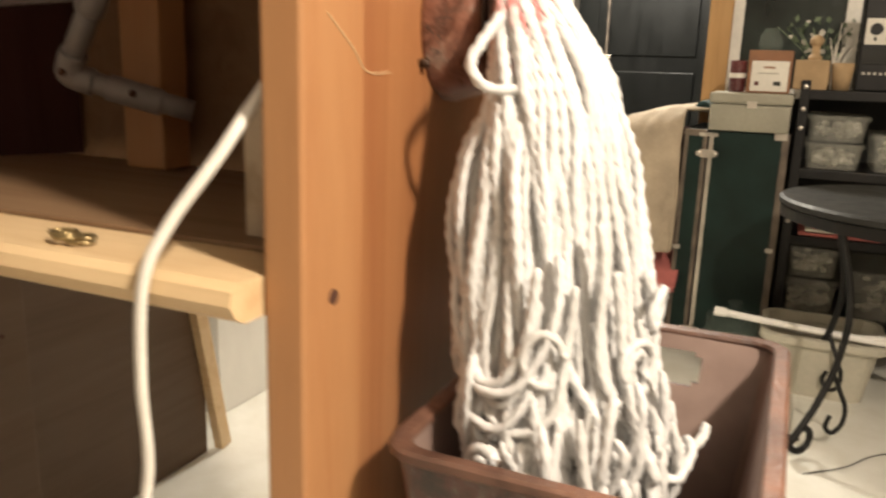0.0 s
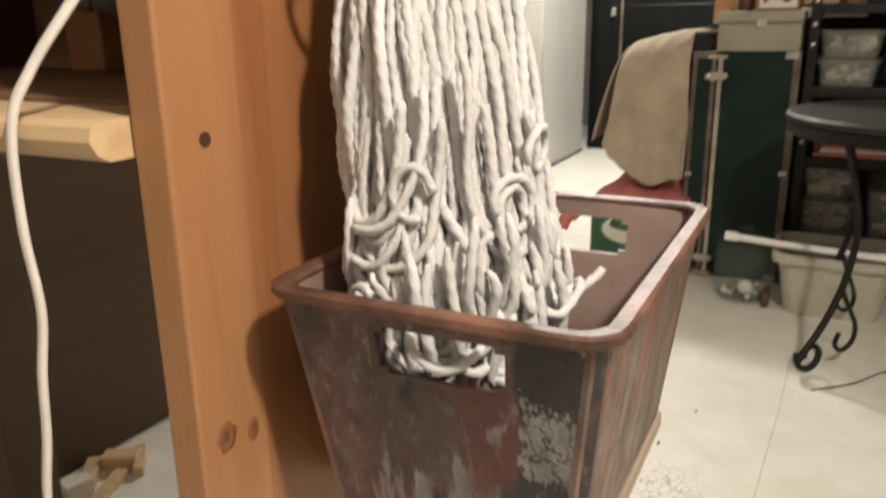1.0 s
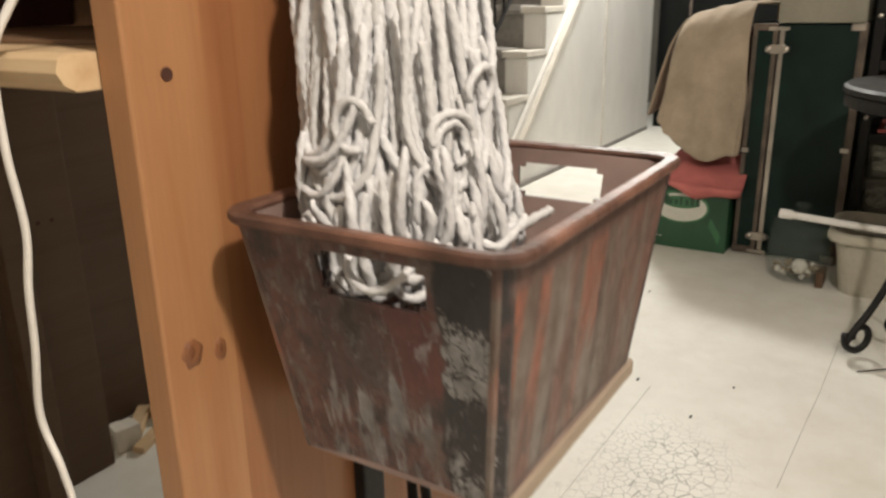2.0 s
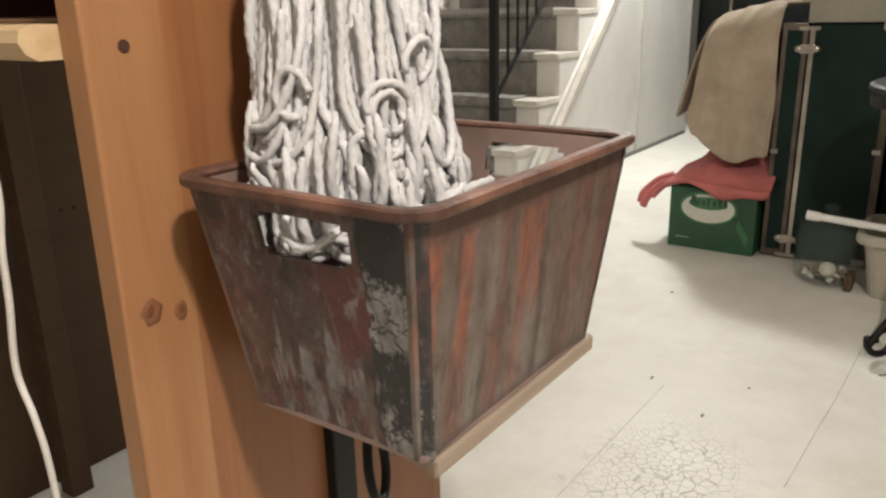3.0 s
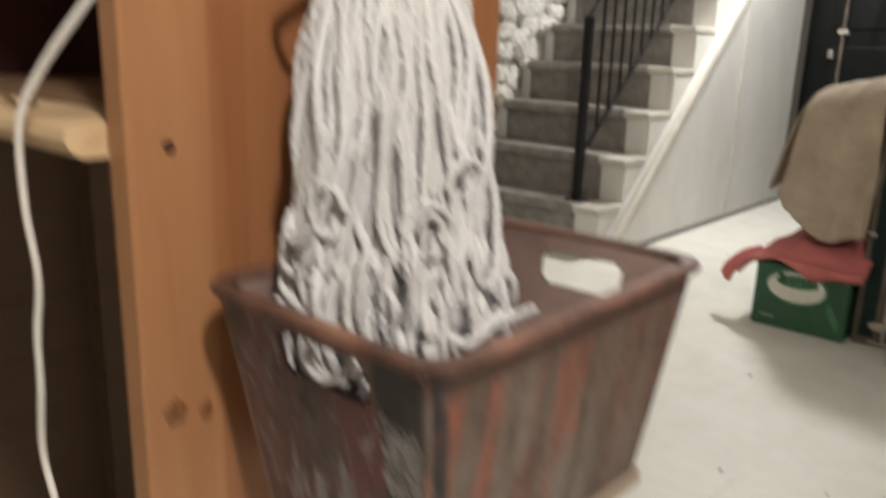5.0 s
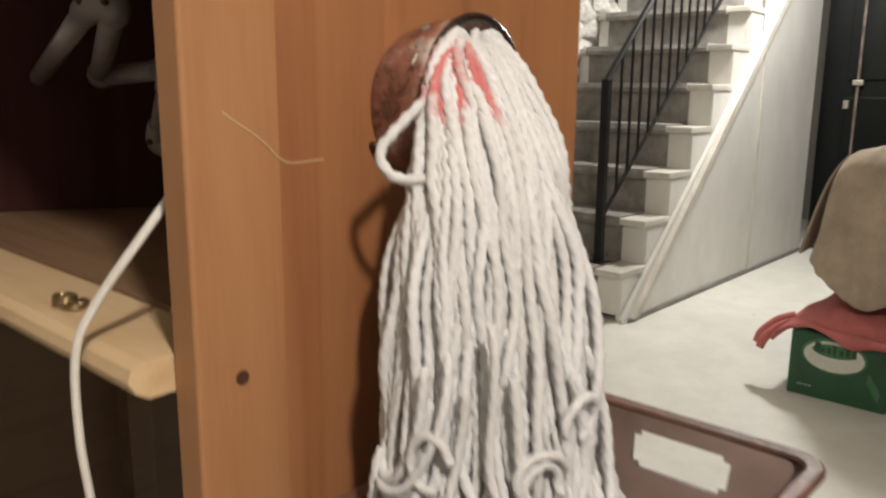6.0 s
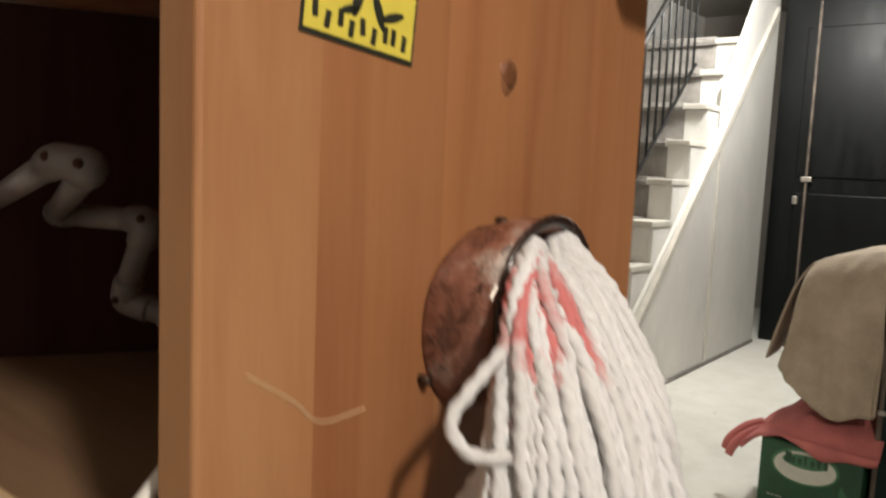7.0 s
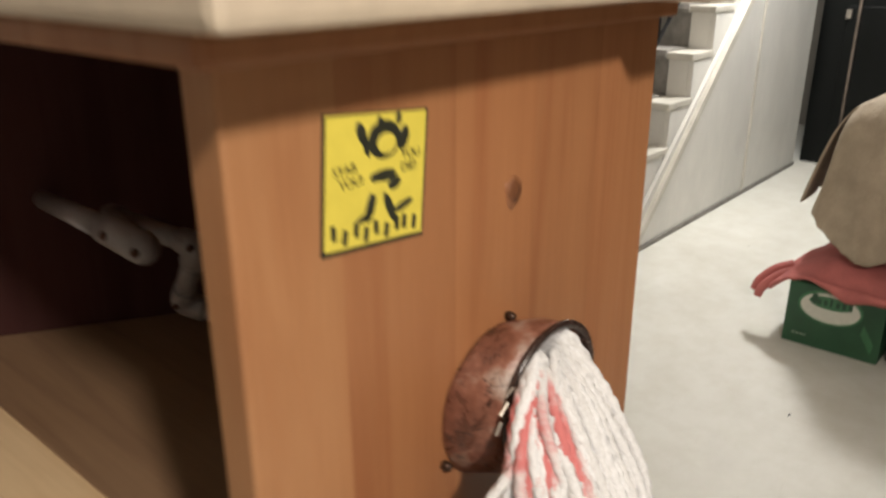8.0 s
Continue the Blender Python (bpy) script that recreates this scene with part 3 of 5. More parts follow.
# ---- stairs ----
RUN, RISE, NOSE0, Z0 = 0.195, 0.196, 2.655, 0.223
SIDE_Y, FAR_Y = 1.19, 2.10


def staircase():
    st = tagged(new("staircase"), "open painted wooden staircase with grey carpet runner", "staircase", kind="structure")
    for k in range(9):
        x, z = NOSE0 + RUN * k, Z0 + RISE * k
        part("tread", box((x, SIDE_Y + 0.030, z - 0.03), (x + RUN + 0.04, FAR_Y, z), 0.006), M_TREAD, st)
        part("riser", box((x + 0.03, SIDE_Y + 0.061, z - RISE), (x + 0.05, FAR_Y, z - 0.03)), M_WHITE_WALL, st)
        # runner: over the nose and down the riser
        y0, y1 = SIDE_Y + 0.155, FAR_Y - 0.06
        prof = [(x + 0.028, z - RISE + 0.002), (x + 0.026, z - 0.034), (x - 0.006, z - 0.036), (x - 0.012, z - 0.016), (x - 0.004, z + 0.008), (x + RUN + 0.03, z + 0.008),
                (x + RUN + 0.03, z + 0.001), (x - 0.001, z + 0.001), (x - 0.001, z - 0.031), (x + 0.029, z - 0.031), (x + 0.0295, z - RISE + 0.002)]
        bm = bmesh.new()
        n = 14
        rows = []
        for i in range(n + 1):
            y = y0 + (y1 - y0) * i / n
            rows.append([bm.verts.new((px + 0.003 * noise.noise((px * 30, y * 14, pz * 30)), y, pz)) for px, pz in prof])
        for a, b in zip(rows, rows[1:]):
            for j in range(len(prof)):
                q = (j + 1) % len(prof)
                bm.faces.new((a[j], a[q], b[q], b[j]))
        bm.faces.new(rows[0])
        bm.faces.new(rows[-1][::-1])
        part("carpet_runner", bm, M_CARPET, st, "worn grey carpet", smooth=False)
    # closed side under the treads: two white boards that meet at a seam
    def side(x0, x1):
        def top(x):
            return 0.03 + 0.976 * (x - 2.745)
        return [(x0, 0.0), (x1, 0.0), (x1, max(0.02, top(x1))), (x0, max(0.02, top(x0)))]
    part("side_panel", plate(side(2.66, 4.008), SIDE_Y + 0.012, SIDE_Y + 0.03), M_WHITE_WALL, st)
    part("side_panel", plate([(4.014, 0), (4.86, 0), (4.86, 2.30), (4.62, 2.30), (4.014, 1.50)], SIDE_Y + 0.010, SIDE_Y + 0.03), M_WHITE_WALL, st)
    part("seam_strip", box((4.000, SIDE_Y + 0.004, 0), (4.022, SIDE_Y + 0.010, 1.24)), M_TREAD, st)
    part("stringer_trim", plate([(2.72, 0.015), (2.765, 0.015), (4.80, 1.972), (4.80, 2.05)], SIDE_Y - 0.010, SIDE_Y + 0.0355, "y", 0.002), M_TREAD, st, "proud pale stringer trim")
    # the sawtooth board that carries the tread ends
    saw = [(2.70, 0.002), (4.80, 2.0)]
    for k in reversed(range(9)):
        x, z = NOSE0 + RUN * k, Z0 + RISE * k
        saw += [(x + RUN + 0.03, z - 0.031), (x + 0.03, z - 0.031)]
    part("sawtooth_board", plate(saw + [(NOSE0 + 0.03, 0.002)], SIDE_Y + 0.036, SIDE_Y + 0.060), M_WHITE_WALL, st)
    part("skirting", box((2.70, SIDE_Y + 0.002, 0.0), (4.86, SIDE_Y + 0.009, 0.02)), M_CARPET, st)


def stair_railing():
    y = 1.385
    rail = thing("stair_railing", "black wrought-iron stair railing with thin balusters", "railing", at=(2.75, y, 0.223))
    part("newel_post", box((2.733, y - 0.017, 0.20), (2.767, y + 0.017, 1.02), 0.003), M_IRON, rail)
    part("foot_plate", box((2.71, y - 0.04, 0.231), (2.79, y + 0.04, 0.237), 0.001), M_IRON, rail)
    part("second_post", box((2.806, y + 0.04, 0.22), (2.824, y + 0.058, 0.98), 0.002), M_IRON, rail)

    def top(x):
        return 1.02 + (x - 2.75) * 1.0

    def low(x):
        return 0.42 + (x - 2.75) * 0.93
    part("hand_rail", tube([(2.74, y, top(2.74)), (4.05, y, top(4.05))], 0.014, 8, 1), M_IRON, rail)
    part("bottom_rail", tube([(2.77, y, low(2.77)), (4.05, y, low(4.05))], 0.010, 6, 1), M_IRON, rail)
    for k in range(14):
        x = 2.87 + 0.088 * k
        part("baluster", tube([(x, y, low(x)), (x, y, top(x))], 0.0075, 6, 1), M_IRON, rail)


staircase()
stair_railing()


def far_door():
    d = structure("door_1", box((5.0, 0.30, 0.0), (5.05, 1.20, 2.30)), M_DARK_DOOR, "dark green-black painted door at the end of the room", "door")
    part("door_panel", box((4.985, 0.42, 0.15), (5.0, 1.06, 0.95), 0.006), M_DARK_DOOR, d)
    part("door_panel", box((4.985, 0.42, 1.05), (5.0, 1.06, 1.95), 0.006), M_DARK_DOOR, d)
    part("edge_strip", box((4.97, 0.985, 0.0), (4.985, 1.00, 2.1)), M_TRUNK_EDGE, d)
    part("latch", box((4.955, 0.96, 1.02), (4.985, 1.02, 1.05), 0.004), M_STEEL, d)
    part("latch", box((4.955, 1.03, 0.88), (4.985, 1.06, 0.93), 0.004), M_STEEL, d)
    structure("wall_far", box((5.0, -2.2, 0), (5.06, 0.29, 2.30)), M_DARK_DOOR, "dark painted partition beside the door", "wall")
    structure("wall_partition", box((2.97, -2.2, 0), (3.03, 0.125, 2.30)), M_DARK_DOOR, "dark painted partition wall behind the rack", "wall")


far_door()


# ---- ceiling bulbs ----
def bulb(place, colour, power, name):
    b = thing(name, "bare bulb in a white holder under the ceiling", "lamp", "ceiling bulbs", at=(place[0], place[1], 2.30))
    part("holder", lathe([(0.0, 0.14), (0.055, 0.14), (0.05, 0.115), (0.03, 0.10), (0.03, 0.075), (0.0, 0.075)], 20, place), M_PAPER, b)
    if place[2] < 2.1:
        part("cord", tube([(place[0], place[1], place[2] + 0.13), (place[0], place[1], 2.30)], 0.003, 8, 1), M_PAPER, b)
    m, nd, ln, bs = nodes_of(name + "_glow")
    bs.inputs["Emission Color"].default_value = (*colour, 1)
    bs.inputs["Emission Strength"].default_value = power
    part("glass_bulb", lathe([(0.0, -0.03), (0.02, -0.022), (0.03, 0.0), (0.028, 0.02), (0.018, 0.05), (0.013, 0.075), (0.0, 0.075)], 20, place), m, b, smooth=True)


bulb(NEAR_LAMP, (1.0, 0.8, 0.55), 20, "near_ceiling_lamp")
bulb(FAR_LAMP, (1.0, 0.93, 0.8), 30, "far_ceiling_lamp")


# ---- the pine cabinet ----
PANEL_W, PANEL_T, TOP_Z = 0.348, 0.024, 1.166


def knot(parent, x, z, rx, rz, y=0.0, material=None):
    bm = lathe([(0.0, 0.00025), (0.55, 0.00022), (0.95, 0.00012), (1.0, -0.001)], 24)
    for v in bm.verts:
        k = 1 + 0.28 * noise.noise((v.co.x * 1.6 + x * 90, v.co.y * 1.6 + z * 90, rx * 400))
        v.co.x, v.co.y = v.co.x * k, v.co.y * k
    bmesh.ops.transform(bm, matrix=Matrix.Translation((x, y, z)) @ Matrix.Rotation(radians(90), 4, "X") @ Matrix.Diagonal((rx, rz, 1, 1)), verts=bm.verts)
    part("knot", bm, material or M_KNOT, parent, "dark round knot", smooth=True)


def cabinet():
    c = thing("pine_cabinet", "open-fronted orange pine cabinet with a glued board side", "cabinet", at=(0.17, 0.3, 0))
    cuts = [0.0, 0.056, 0.135, 0.205, 0.275, PANEL_W]
    for i, (a, b) in enumerate(zip(cuts, cuts[1:])):
        bm = box((a, 0.0, 0.0), (b, PANEL_T, TOP_Z))
        if i == 0:
            es = [e for e in bm.edges if all(v.co.x < 0.001 for v in e.verts) and abs(e.verts[0].co.z - e.verts[1].co.z) > 0.1]
            bmesh.ops.bevel(bm, geom=es, offset=0.0025, segments=3, affect="EDGES", profile=0.5)
        part("stave", bm, M_PINE_PALE if i == 0 else M_PINE, c)
    side = c
    knot(side, 0.185, 1.081, 0.0085, 0.0102, material=M_KNOT_SOFT)
    knot(side, 0.1855, 1.081, 0.0058, 0.0072, -0.0002)
    knot(side, 0.0205, 0.637, 0.0085, 0.0098, material=M_KNOT_SOFT)
    knot(side, 0.019, 0.638, 0.0035, 0.0045, -0.0002)
    knot(side, 0.043, 0.631, 0.0055, 0.0085, material=M_KNOT_SOFT)
    knot(side, 0.0435, 0.632, 0.002, 0.004, -0.0002)
    knot(side, 0.27, 0.40, 0.006, 0.008)
    bm = lathe([(0.0, 0.0007), (0.004, 0.0007), (0.0046, -0.001)], 16)
    bmesh.ops.transform(bm, matrix=Matrix.Translation((0.027, 0.0, 0.811)) @ Matrix.Rotation(radians(90), 4, "X"), verts=bm.verts)
    part("screw_hole", bm, M_HOLE, c, "dark screw hole")
    part("scratch", tube([(0.022, -0.0002, 0.953), (0.045, -0.0003, 0.938), (0.060, -0.0003, 0.926), (0.086, -0.0002, 0.926)], 0.0004, 5, 4), M_SHELF, c, "pale scratch")
    # worktop on a darker lip, with a stepped overhang
    part("worktop", box((-0.034, -0.055, 1.1825), (0.262, 0.90, 1.212), 0.005), M_TOP, c, "worn pale worktop")
    part("worktop_end", box((0.263, -0.070, 1.1805), (0.40, 0.90, 1.216), 0.004), M_TOP, c, "worn pale worktop")
    part("under_lip", box((-0.012, -0.010, TOP_Z + 0.001), (0.356, 0.90, 1.180), 0.003), M_PINE, c)
    # shelf with a rounded nose that stands out in front
    nose = [(-0.016, 0.825), (0.24, 0.825), (0.24, 0.806), (-0.014, 0.804), (-0.021, 0.808), (-0.025, 0.815), (-0.023, 0.822)]
    part("shelf", plate(nose, PANEL_T + 0.001, 0.80, "y"), M_SHELF, c, "pale pine shelf with a rounded edge")
    # added sheet: darkens the shelf behind the edge of the worktop's shadow
    part("shelf_sheet", box((0.040, PANEL_T + 0.001, 0.8252), (0.285, 0.78, 0.8285), 0.0008), M_SHELF_SHADE, c, "thin brown sheet added for the worktop's shade on the shelf")
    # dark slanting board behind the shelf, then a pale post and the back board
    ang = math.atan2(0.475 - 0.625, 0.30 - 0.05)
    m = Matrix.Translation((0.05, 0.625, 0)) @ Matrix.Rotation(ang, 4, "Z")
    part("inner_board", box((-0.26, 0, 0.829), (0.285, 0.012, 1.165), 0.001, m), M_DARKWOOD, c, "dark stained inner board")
    part("inner_post", box((0.240, 0.315, 0.829), (0.275, 0.362, 1.148), 0.003), M_PINE_PALE, c)
    part("back_board", box((0.300, PANEL_T, 0.79), (0.312, 0.86, 1.165), 0.001), M_BACK, c)
    part("shelf_cleat", box((0.035, 0.026, 0.768), (0.060, 0.044, 0.803), 0.002), M_SHELF, c)
    part("cleat_batten", box((0.285, 0.026, 0.84), (0.299, 0.05, 0.93), 0.002), M_PLY, c)
    part("strip", box((0.058, 0.066, 0.8288), (0.063, 0.080, 0.905), 0.001), M_PLANK, c, "pale upright strip")
    part("back_leg", box((0.33, 0.80, 0.0), (0.37, 0.84, 0.80), 0.002), M_PLY, c)


cabinet()


def leaning_panel(name, lo, hi, label):
    p = thing(name, label, "panel", at=((lo[0] + hi[0]) / 2, lo[1], 0))
    part("sheet", box(lo, hi, 0.002), M_PLY, p)
    return p


p1 = leaning_panel("plywood_panel", (-0.6, 0.87, 0.0), (0.50, 0.885, 0.80), "brown stained plywood panel standing on the floor")
for x in (0.43, 0.455):
    part("screw", box((x, 0.868, 0.50), (x + 0.006, 0.871, 0.506), 0.001), M_HOLE, p1)
p2 = leaning_panel("plywood_panel", (0.57, 1.0, 0.0), (1.05, 1.015, 0.80), "brown stained plywood panel edged with a pale batten")
part("batten", box((0.0, 0.0, 0.0), (0.035, 0.024, 0.62), 0.002, Matrix.Translation((1.075, 0.975, 0)) @ Matrix.Rotation(radians(-11), 4, "Y")), M_SHELF, p2, "pale pine batten")


def floor_offcuts():
    rnd = random.Random(8)
    for i, (x, y, sx, sy, sz) in enumerate([(0.62, 0.95, 0.10, 0.03, 0.02), (0.55, 0.90, 0.05, 0.035, 0.05), (0.60, 0.88, 0.12, 0.025, 0.015), (0.68, 0.93, 0.07, 0.04, 0.03), (0.60, 0.955, 0.09, 0.06, 0.004), (0.70, 0.90, 0.10, 0.02, 0.02), (0.545, 0.93, 0.05, 0.05, 0.035)]):
        o = thing("wood_offcut", "pale sawn wood offcut lying on the floor", "offcut", "offcuts under the cabinet", at=(x, y, 0))
        part("block", box((-sx / 2, -sy / 2, 0.0), (sx / 2, sy / 2, sz), 0.002, Matrix.Translation((x, y, 0)) @ Matrix.Rotation(rnd.uniform(0, 3), 4, "Z")), M_PAPER if i in (1, 4, 6) else M_SHELF, o)


floor_offcuts()
# white storage chest beyond the panels
chest = thing("white_chest", "white painted chest standing on the floor", "chest", at=(1.5, 1.3, 0))
part("body", box((1.22, 1.10, 0.0), (1.75, 1.5, 0.36), 0.006), M_WHITE_WALL, chest)
part("lid", box((1.21, 1.09, 0.362), (1.76, 1.51, 0.39), 0.005), M_WHITE_WALL, chest)


def power_cable():
    c = thing("white_cable", "white flat power cable hanging over the shelf edge", "cable", at=(-0.04, 0.05, 0.83))
    pts = [(0.06, 0.031, 0.955), (0.02, 0.037, 0.916), (-0.004, 0.046, 0.884), (-0.021, 0.064, 0.850), (-0.0305, 0.073, 0.822), (-0.0305, 0.078, 0.77), (-0.026, 0.081, 0.72), (-0.028, 0.087, 0.68),
           (-0.027, 0.094, 0.64), (-0.026, 0.106, 0.585), (-0.026, 0.092, 0.548), (-0.024, 0.088, 0.50), (-0.02, 0.095, 0.35), (-0.01, 0.11, 0.15), (0.0, 0.13, 0.006), (0.1, 0.22, 0.006)]
    part("flex", tube(pts, 0.0042, 8, 8, flat=0.62), M_CABLE, c, smooth=True)


power_cable()


def shelf_hardware():
    k = thing("bent_wire_clip", "small heap of dull brass wire clips on the shelf", "hardware", at=(0.0, 0.115, 0.825))
    rnd = random.Random(3)
    for i in range(4):
        x, y, r = 0.005 + rnd.uniform(-0.006, 0.006), 0.15 + rnd.uniform(-0.014, 0.014), rnd.uniform(0.005, 0.008)
        pts = [(x + r * math.cos(a * 0.7), y + 1.3 * r * math.sin(a * 0.7), 0.8275 + 0.0012 * i) for a in range(10)]
        part("clip", tube(pts, 0.0013, 6, 3), M_BRASS, k, smooth=True)


shelf_hardware()


def pipe_run(name, segs, label):
    """White pipe with elbow joints; a dark screw in every joint."""
    p = thing(name, label, "pipe", at=segs[0])
    for a, b in zip(segs, segs[1:]):
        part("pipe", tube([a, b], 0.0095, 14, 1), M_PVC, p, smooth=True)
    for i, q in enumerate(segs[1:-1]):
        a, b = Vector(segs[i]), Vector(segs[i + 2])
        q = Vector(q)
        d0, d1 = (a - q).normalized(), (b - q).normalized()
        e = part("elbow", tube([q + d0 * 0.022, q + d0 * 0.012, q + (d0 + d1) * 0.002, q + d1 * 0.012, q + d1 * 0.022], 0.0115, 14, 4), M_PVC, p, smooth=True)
        bm = bmesh.new()
        bmesh.ops.create_uvsphere(bm, u_segments=10, v_segments=6, radius=0.0032, matrix=Matrix.Translation(q + Vector((-0.011, -0.0075, 0.002))))
        part("screw", bm, M_HOLE, e, "dark screw head", smooth=True)
    return p


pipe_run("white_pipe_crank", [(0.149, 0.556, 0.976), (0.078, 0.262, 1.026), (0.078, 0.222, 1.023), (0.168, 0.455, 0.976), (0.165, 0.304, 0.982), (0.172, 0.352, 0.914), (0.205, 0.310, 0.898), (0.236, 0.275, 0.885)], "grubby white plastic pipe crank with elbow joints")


# ---- sticker ----
def sticker():
    s = thing("sticker", "yellow sticker with a black border, black shapes and lettering", "sticker", at=(0.0785, -0.0005, 1.110))
    x0, x1, z0, z1 = 0.0475, 0.1095, 1.0805, 1.1395
    part("border", box((x0 - 0.0015, -0.0006, z0 - 0.0022), (x1 + 0.0015, -0.0001, z1 + 0.0008)), M_INK, s)
    part("paper", box((x0, -0.0009, z0), (x1, -0.0005, z1)), M_YELLOW, s)
    W, H = x1 - x0, z1 - z0

    def blot(cx, cz, rx, rz, turn=0.0, colour=None, lift=0.0):
        bm = lathe([(0.0, 0.0003), (0.9, 0.0003), (1.0, 0.0)], 18)
        bmesh.ops.transform(bm, matrix=Matrix.Translation((x0 + cx * W, -0.0009 - lift, z0 + cz * H)) @ Matrix.Rotation(radians(90), 4, "X") @ Matrix.Rotation(radians(turn), 4, "Z") @ Matrix.Diagonal((rx * W, rz * H, 1, 1)), verts=bm.verts)
        part("ink_shape", bm, colour or M_INK, s)
    for a in [(0.56, 0.80, 0.17, 0.15, 0), (0.33, 0.86, 0.045, 0.09, 25), (0.38, 0.76, 0.03, 0.09, 20), (0.76, 0.80, 0.055, 0.10, -15), (0.56, 0.52, 0.14, 0.05, 5), (0.68, 0.45, 0.07, 0.05, 20),
              (0.44, 0.29, 0.045, 0.13, -15), (0.38, 0.21, 0.09, 0.03, 20), (0.64, 0.26, 0.04, 0.14, 28), (0.78, 0.255, 0.12, 0.035, 20), (0.51, 0.93, 0.03, 0.05, 10), (0.7, 0.95, 0.03, 0.05, -10)]:
        blot(*a)
    for a in [(0.58, 0.77, 0.10, 0.08, 0), (0.5, 0.43, 0.1, 0.05, 0)]:
        blot(*a, M_YELLOW, 0.0004)
    # the title as plain bars
    for i, (u, v, t) in enumerate([(0.08, 0.14, -5), (0.19, 0.09, 8), (0.30, 0.13, 0), (0.40, 0.08, 4), (0.50, 0.12, -6), (0.61, 0.08, 6), (0.72, 0.12, 0), (0.80, 0.12, 0), (0.91, 0.10, 5)]):
        bm = box((-0.0014, -0.00035, -0.0034), (0.0014, 0, 0.0034), 0, Matrix.Translation((x0 + u * W, -0.0009, z0 + v * H)) @ Matrix.Rotation(radians(t), 4, "Y"))
        part("print_bar", bm, M_INK, s)

    def words(text, u, v, size, turn):
        cu = bpy.data.curves.new("words", "FONT")
        cu.body, cu.size, cu.extrude = text, size, 0.00015
        cu.materials.append(M_INK)
        ob = new("lettering", cu)
        ob.parent = s
        ob.matrix_basis = Matrix.Translation(-s.location) @ Matrix.Translation((x0 + u * W, -0.0011, z0 + v * H)) @ Matrix.Rotation(radians(turn), 4, "Y") @ Matrix.Rotation(radians(90), 4, "X")
        dg = bpy.context.evaluated_depsgraph_get()
        me = bpy.data.meshes.new_from_object(ob.evaluated_get(dg))
        ob2 = new("lettering", me)
        ob2.parent, ob2.matrix_basis = s, ob.matrix_basis
        bpy.data.objects.remove(ob)
    words("STAB", 0.07, 0.55, 0.0060, -8)
    words("YOU!", 0.13, 0.45, 0.0060, -8)
    words("YOU", 0.74, 0.63, 0.0060, -4)
    words("DIE!", 0.74, 0.53, 0.0060, -4)
    s.rotation_euler = (0, radians(5), 0)


sticker()


# ---- cup, mop, basket ----
CUP = (0.170, 0.955)


def mop_cup():
    c = thing("round_cup", "rusty brown round cup screwed to the pine board", "cup", at=(CUP[0], 0, CUP[1]))
    # the mouth stands a little higher and further back than the foot
    lean = Matrix.Identity(4)
    lean[0][2], lean[1][2], lean[2][2] = 0.20, 0.24, 0.80
    turn = Matrix.Translation((CUP[0], 0, CUP[1])) @ Matrix.Rotation(radians(90), 4, "X") @ lean
    bm = lathe([(0.047, 0.0), (0.048, 0.003), (0.0475, 0.010), (0.048, 0.022), (0.046, 0.034), (0.043, 0.042), (0.039, 0.042), (0.040, 0.02), (0.03, 0.012), (0.0, 0.010)], 40)
    for v in bm.verts:
        v.co += Vector(noise.noise_vector(v.co * 60)) * 0.0009
    bmesh.ops.transform(bm, matrix=turn, verts=bm.verts)
    part("body", bm, M_CUP, c, smooth=True)
    bm = bmesh.new()
    ring = [Vector((0.043 * math.cos(2 * math.pi * k / 40), 0.043 * math.sin(2 * math.pi * k / 40), 0.044)) for k in range(41)]
    sweep(bm, ring, 0.0030, 8)
    bmesh.ops.transform(bm, matrix=turn, verts=bm.verts)
    part("lip", bm, M_DARK_LIP, c, "dark worn lip", smooth=True)
    # small steel bits added as the glints inside the lip
    for x, z, w, turn in ((0.1165, 0.9905, 0.0042, 35), (0.1125, 0.981, 0.0036, 55), (0.121, 0.9985, 0.0034, 20)):
        bm = box((-w, -0.0006, -0.0011), (w, 0.0006, 0.0011), 0.0003)
        bmesh.ops.transform(bm, matrix=Matrix.Translation((x, -0.047, z)) @ Matrix.Rotation(radians(-turn), 4, "Y") @ Matrix.Rotation(radians(25), 4, "X"), verts=bm.verts)
        part("lip_glint", bm, M_STEEL, c, "bright steel bit standing in for a glint on the lip")
    for a in (76, 207, 320):
        x, z = CUP[0] + 0.0515 * math.cos(radians(a)), CUP[1] + 0.0515 * math.sin(radians(a))
        bm = lathe([(0.0, 0.006), (0.002, 0.0055), (0.0028, 0.004), (0.0028, 0.0)], 12)
        bmesh.ops.transform(bm, matrix=Matrix.Translation((x, 0, z)) @ Matrix.Rotation(radians(90), 4, "X"), verts=bm.verts)
        part("screw", bm, M_DARK_METAL, c, smooth=True)


mop_cup()


def even_path(path, step):
    """The path cut into even steps, so that the lay of the rope is even."""
    out, acc = [path[0]], 0.0
    for a, b in zip(path, path[1:]):
        run = (b - a).length
        while acc + run >= step:
            a = a.lerp(b, (step - acc) / run)
            out.append(a)
            run = (b - a).length
            acc = 0.0
        acc += run
    return out


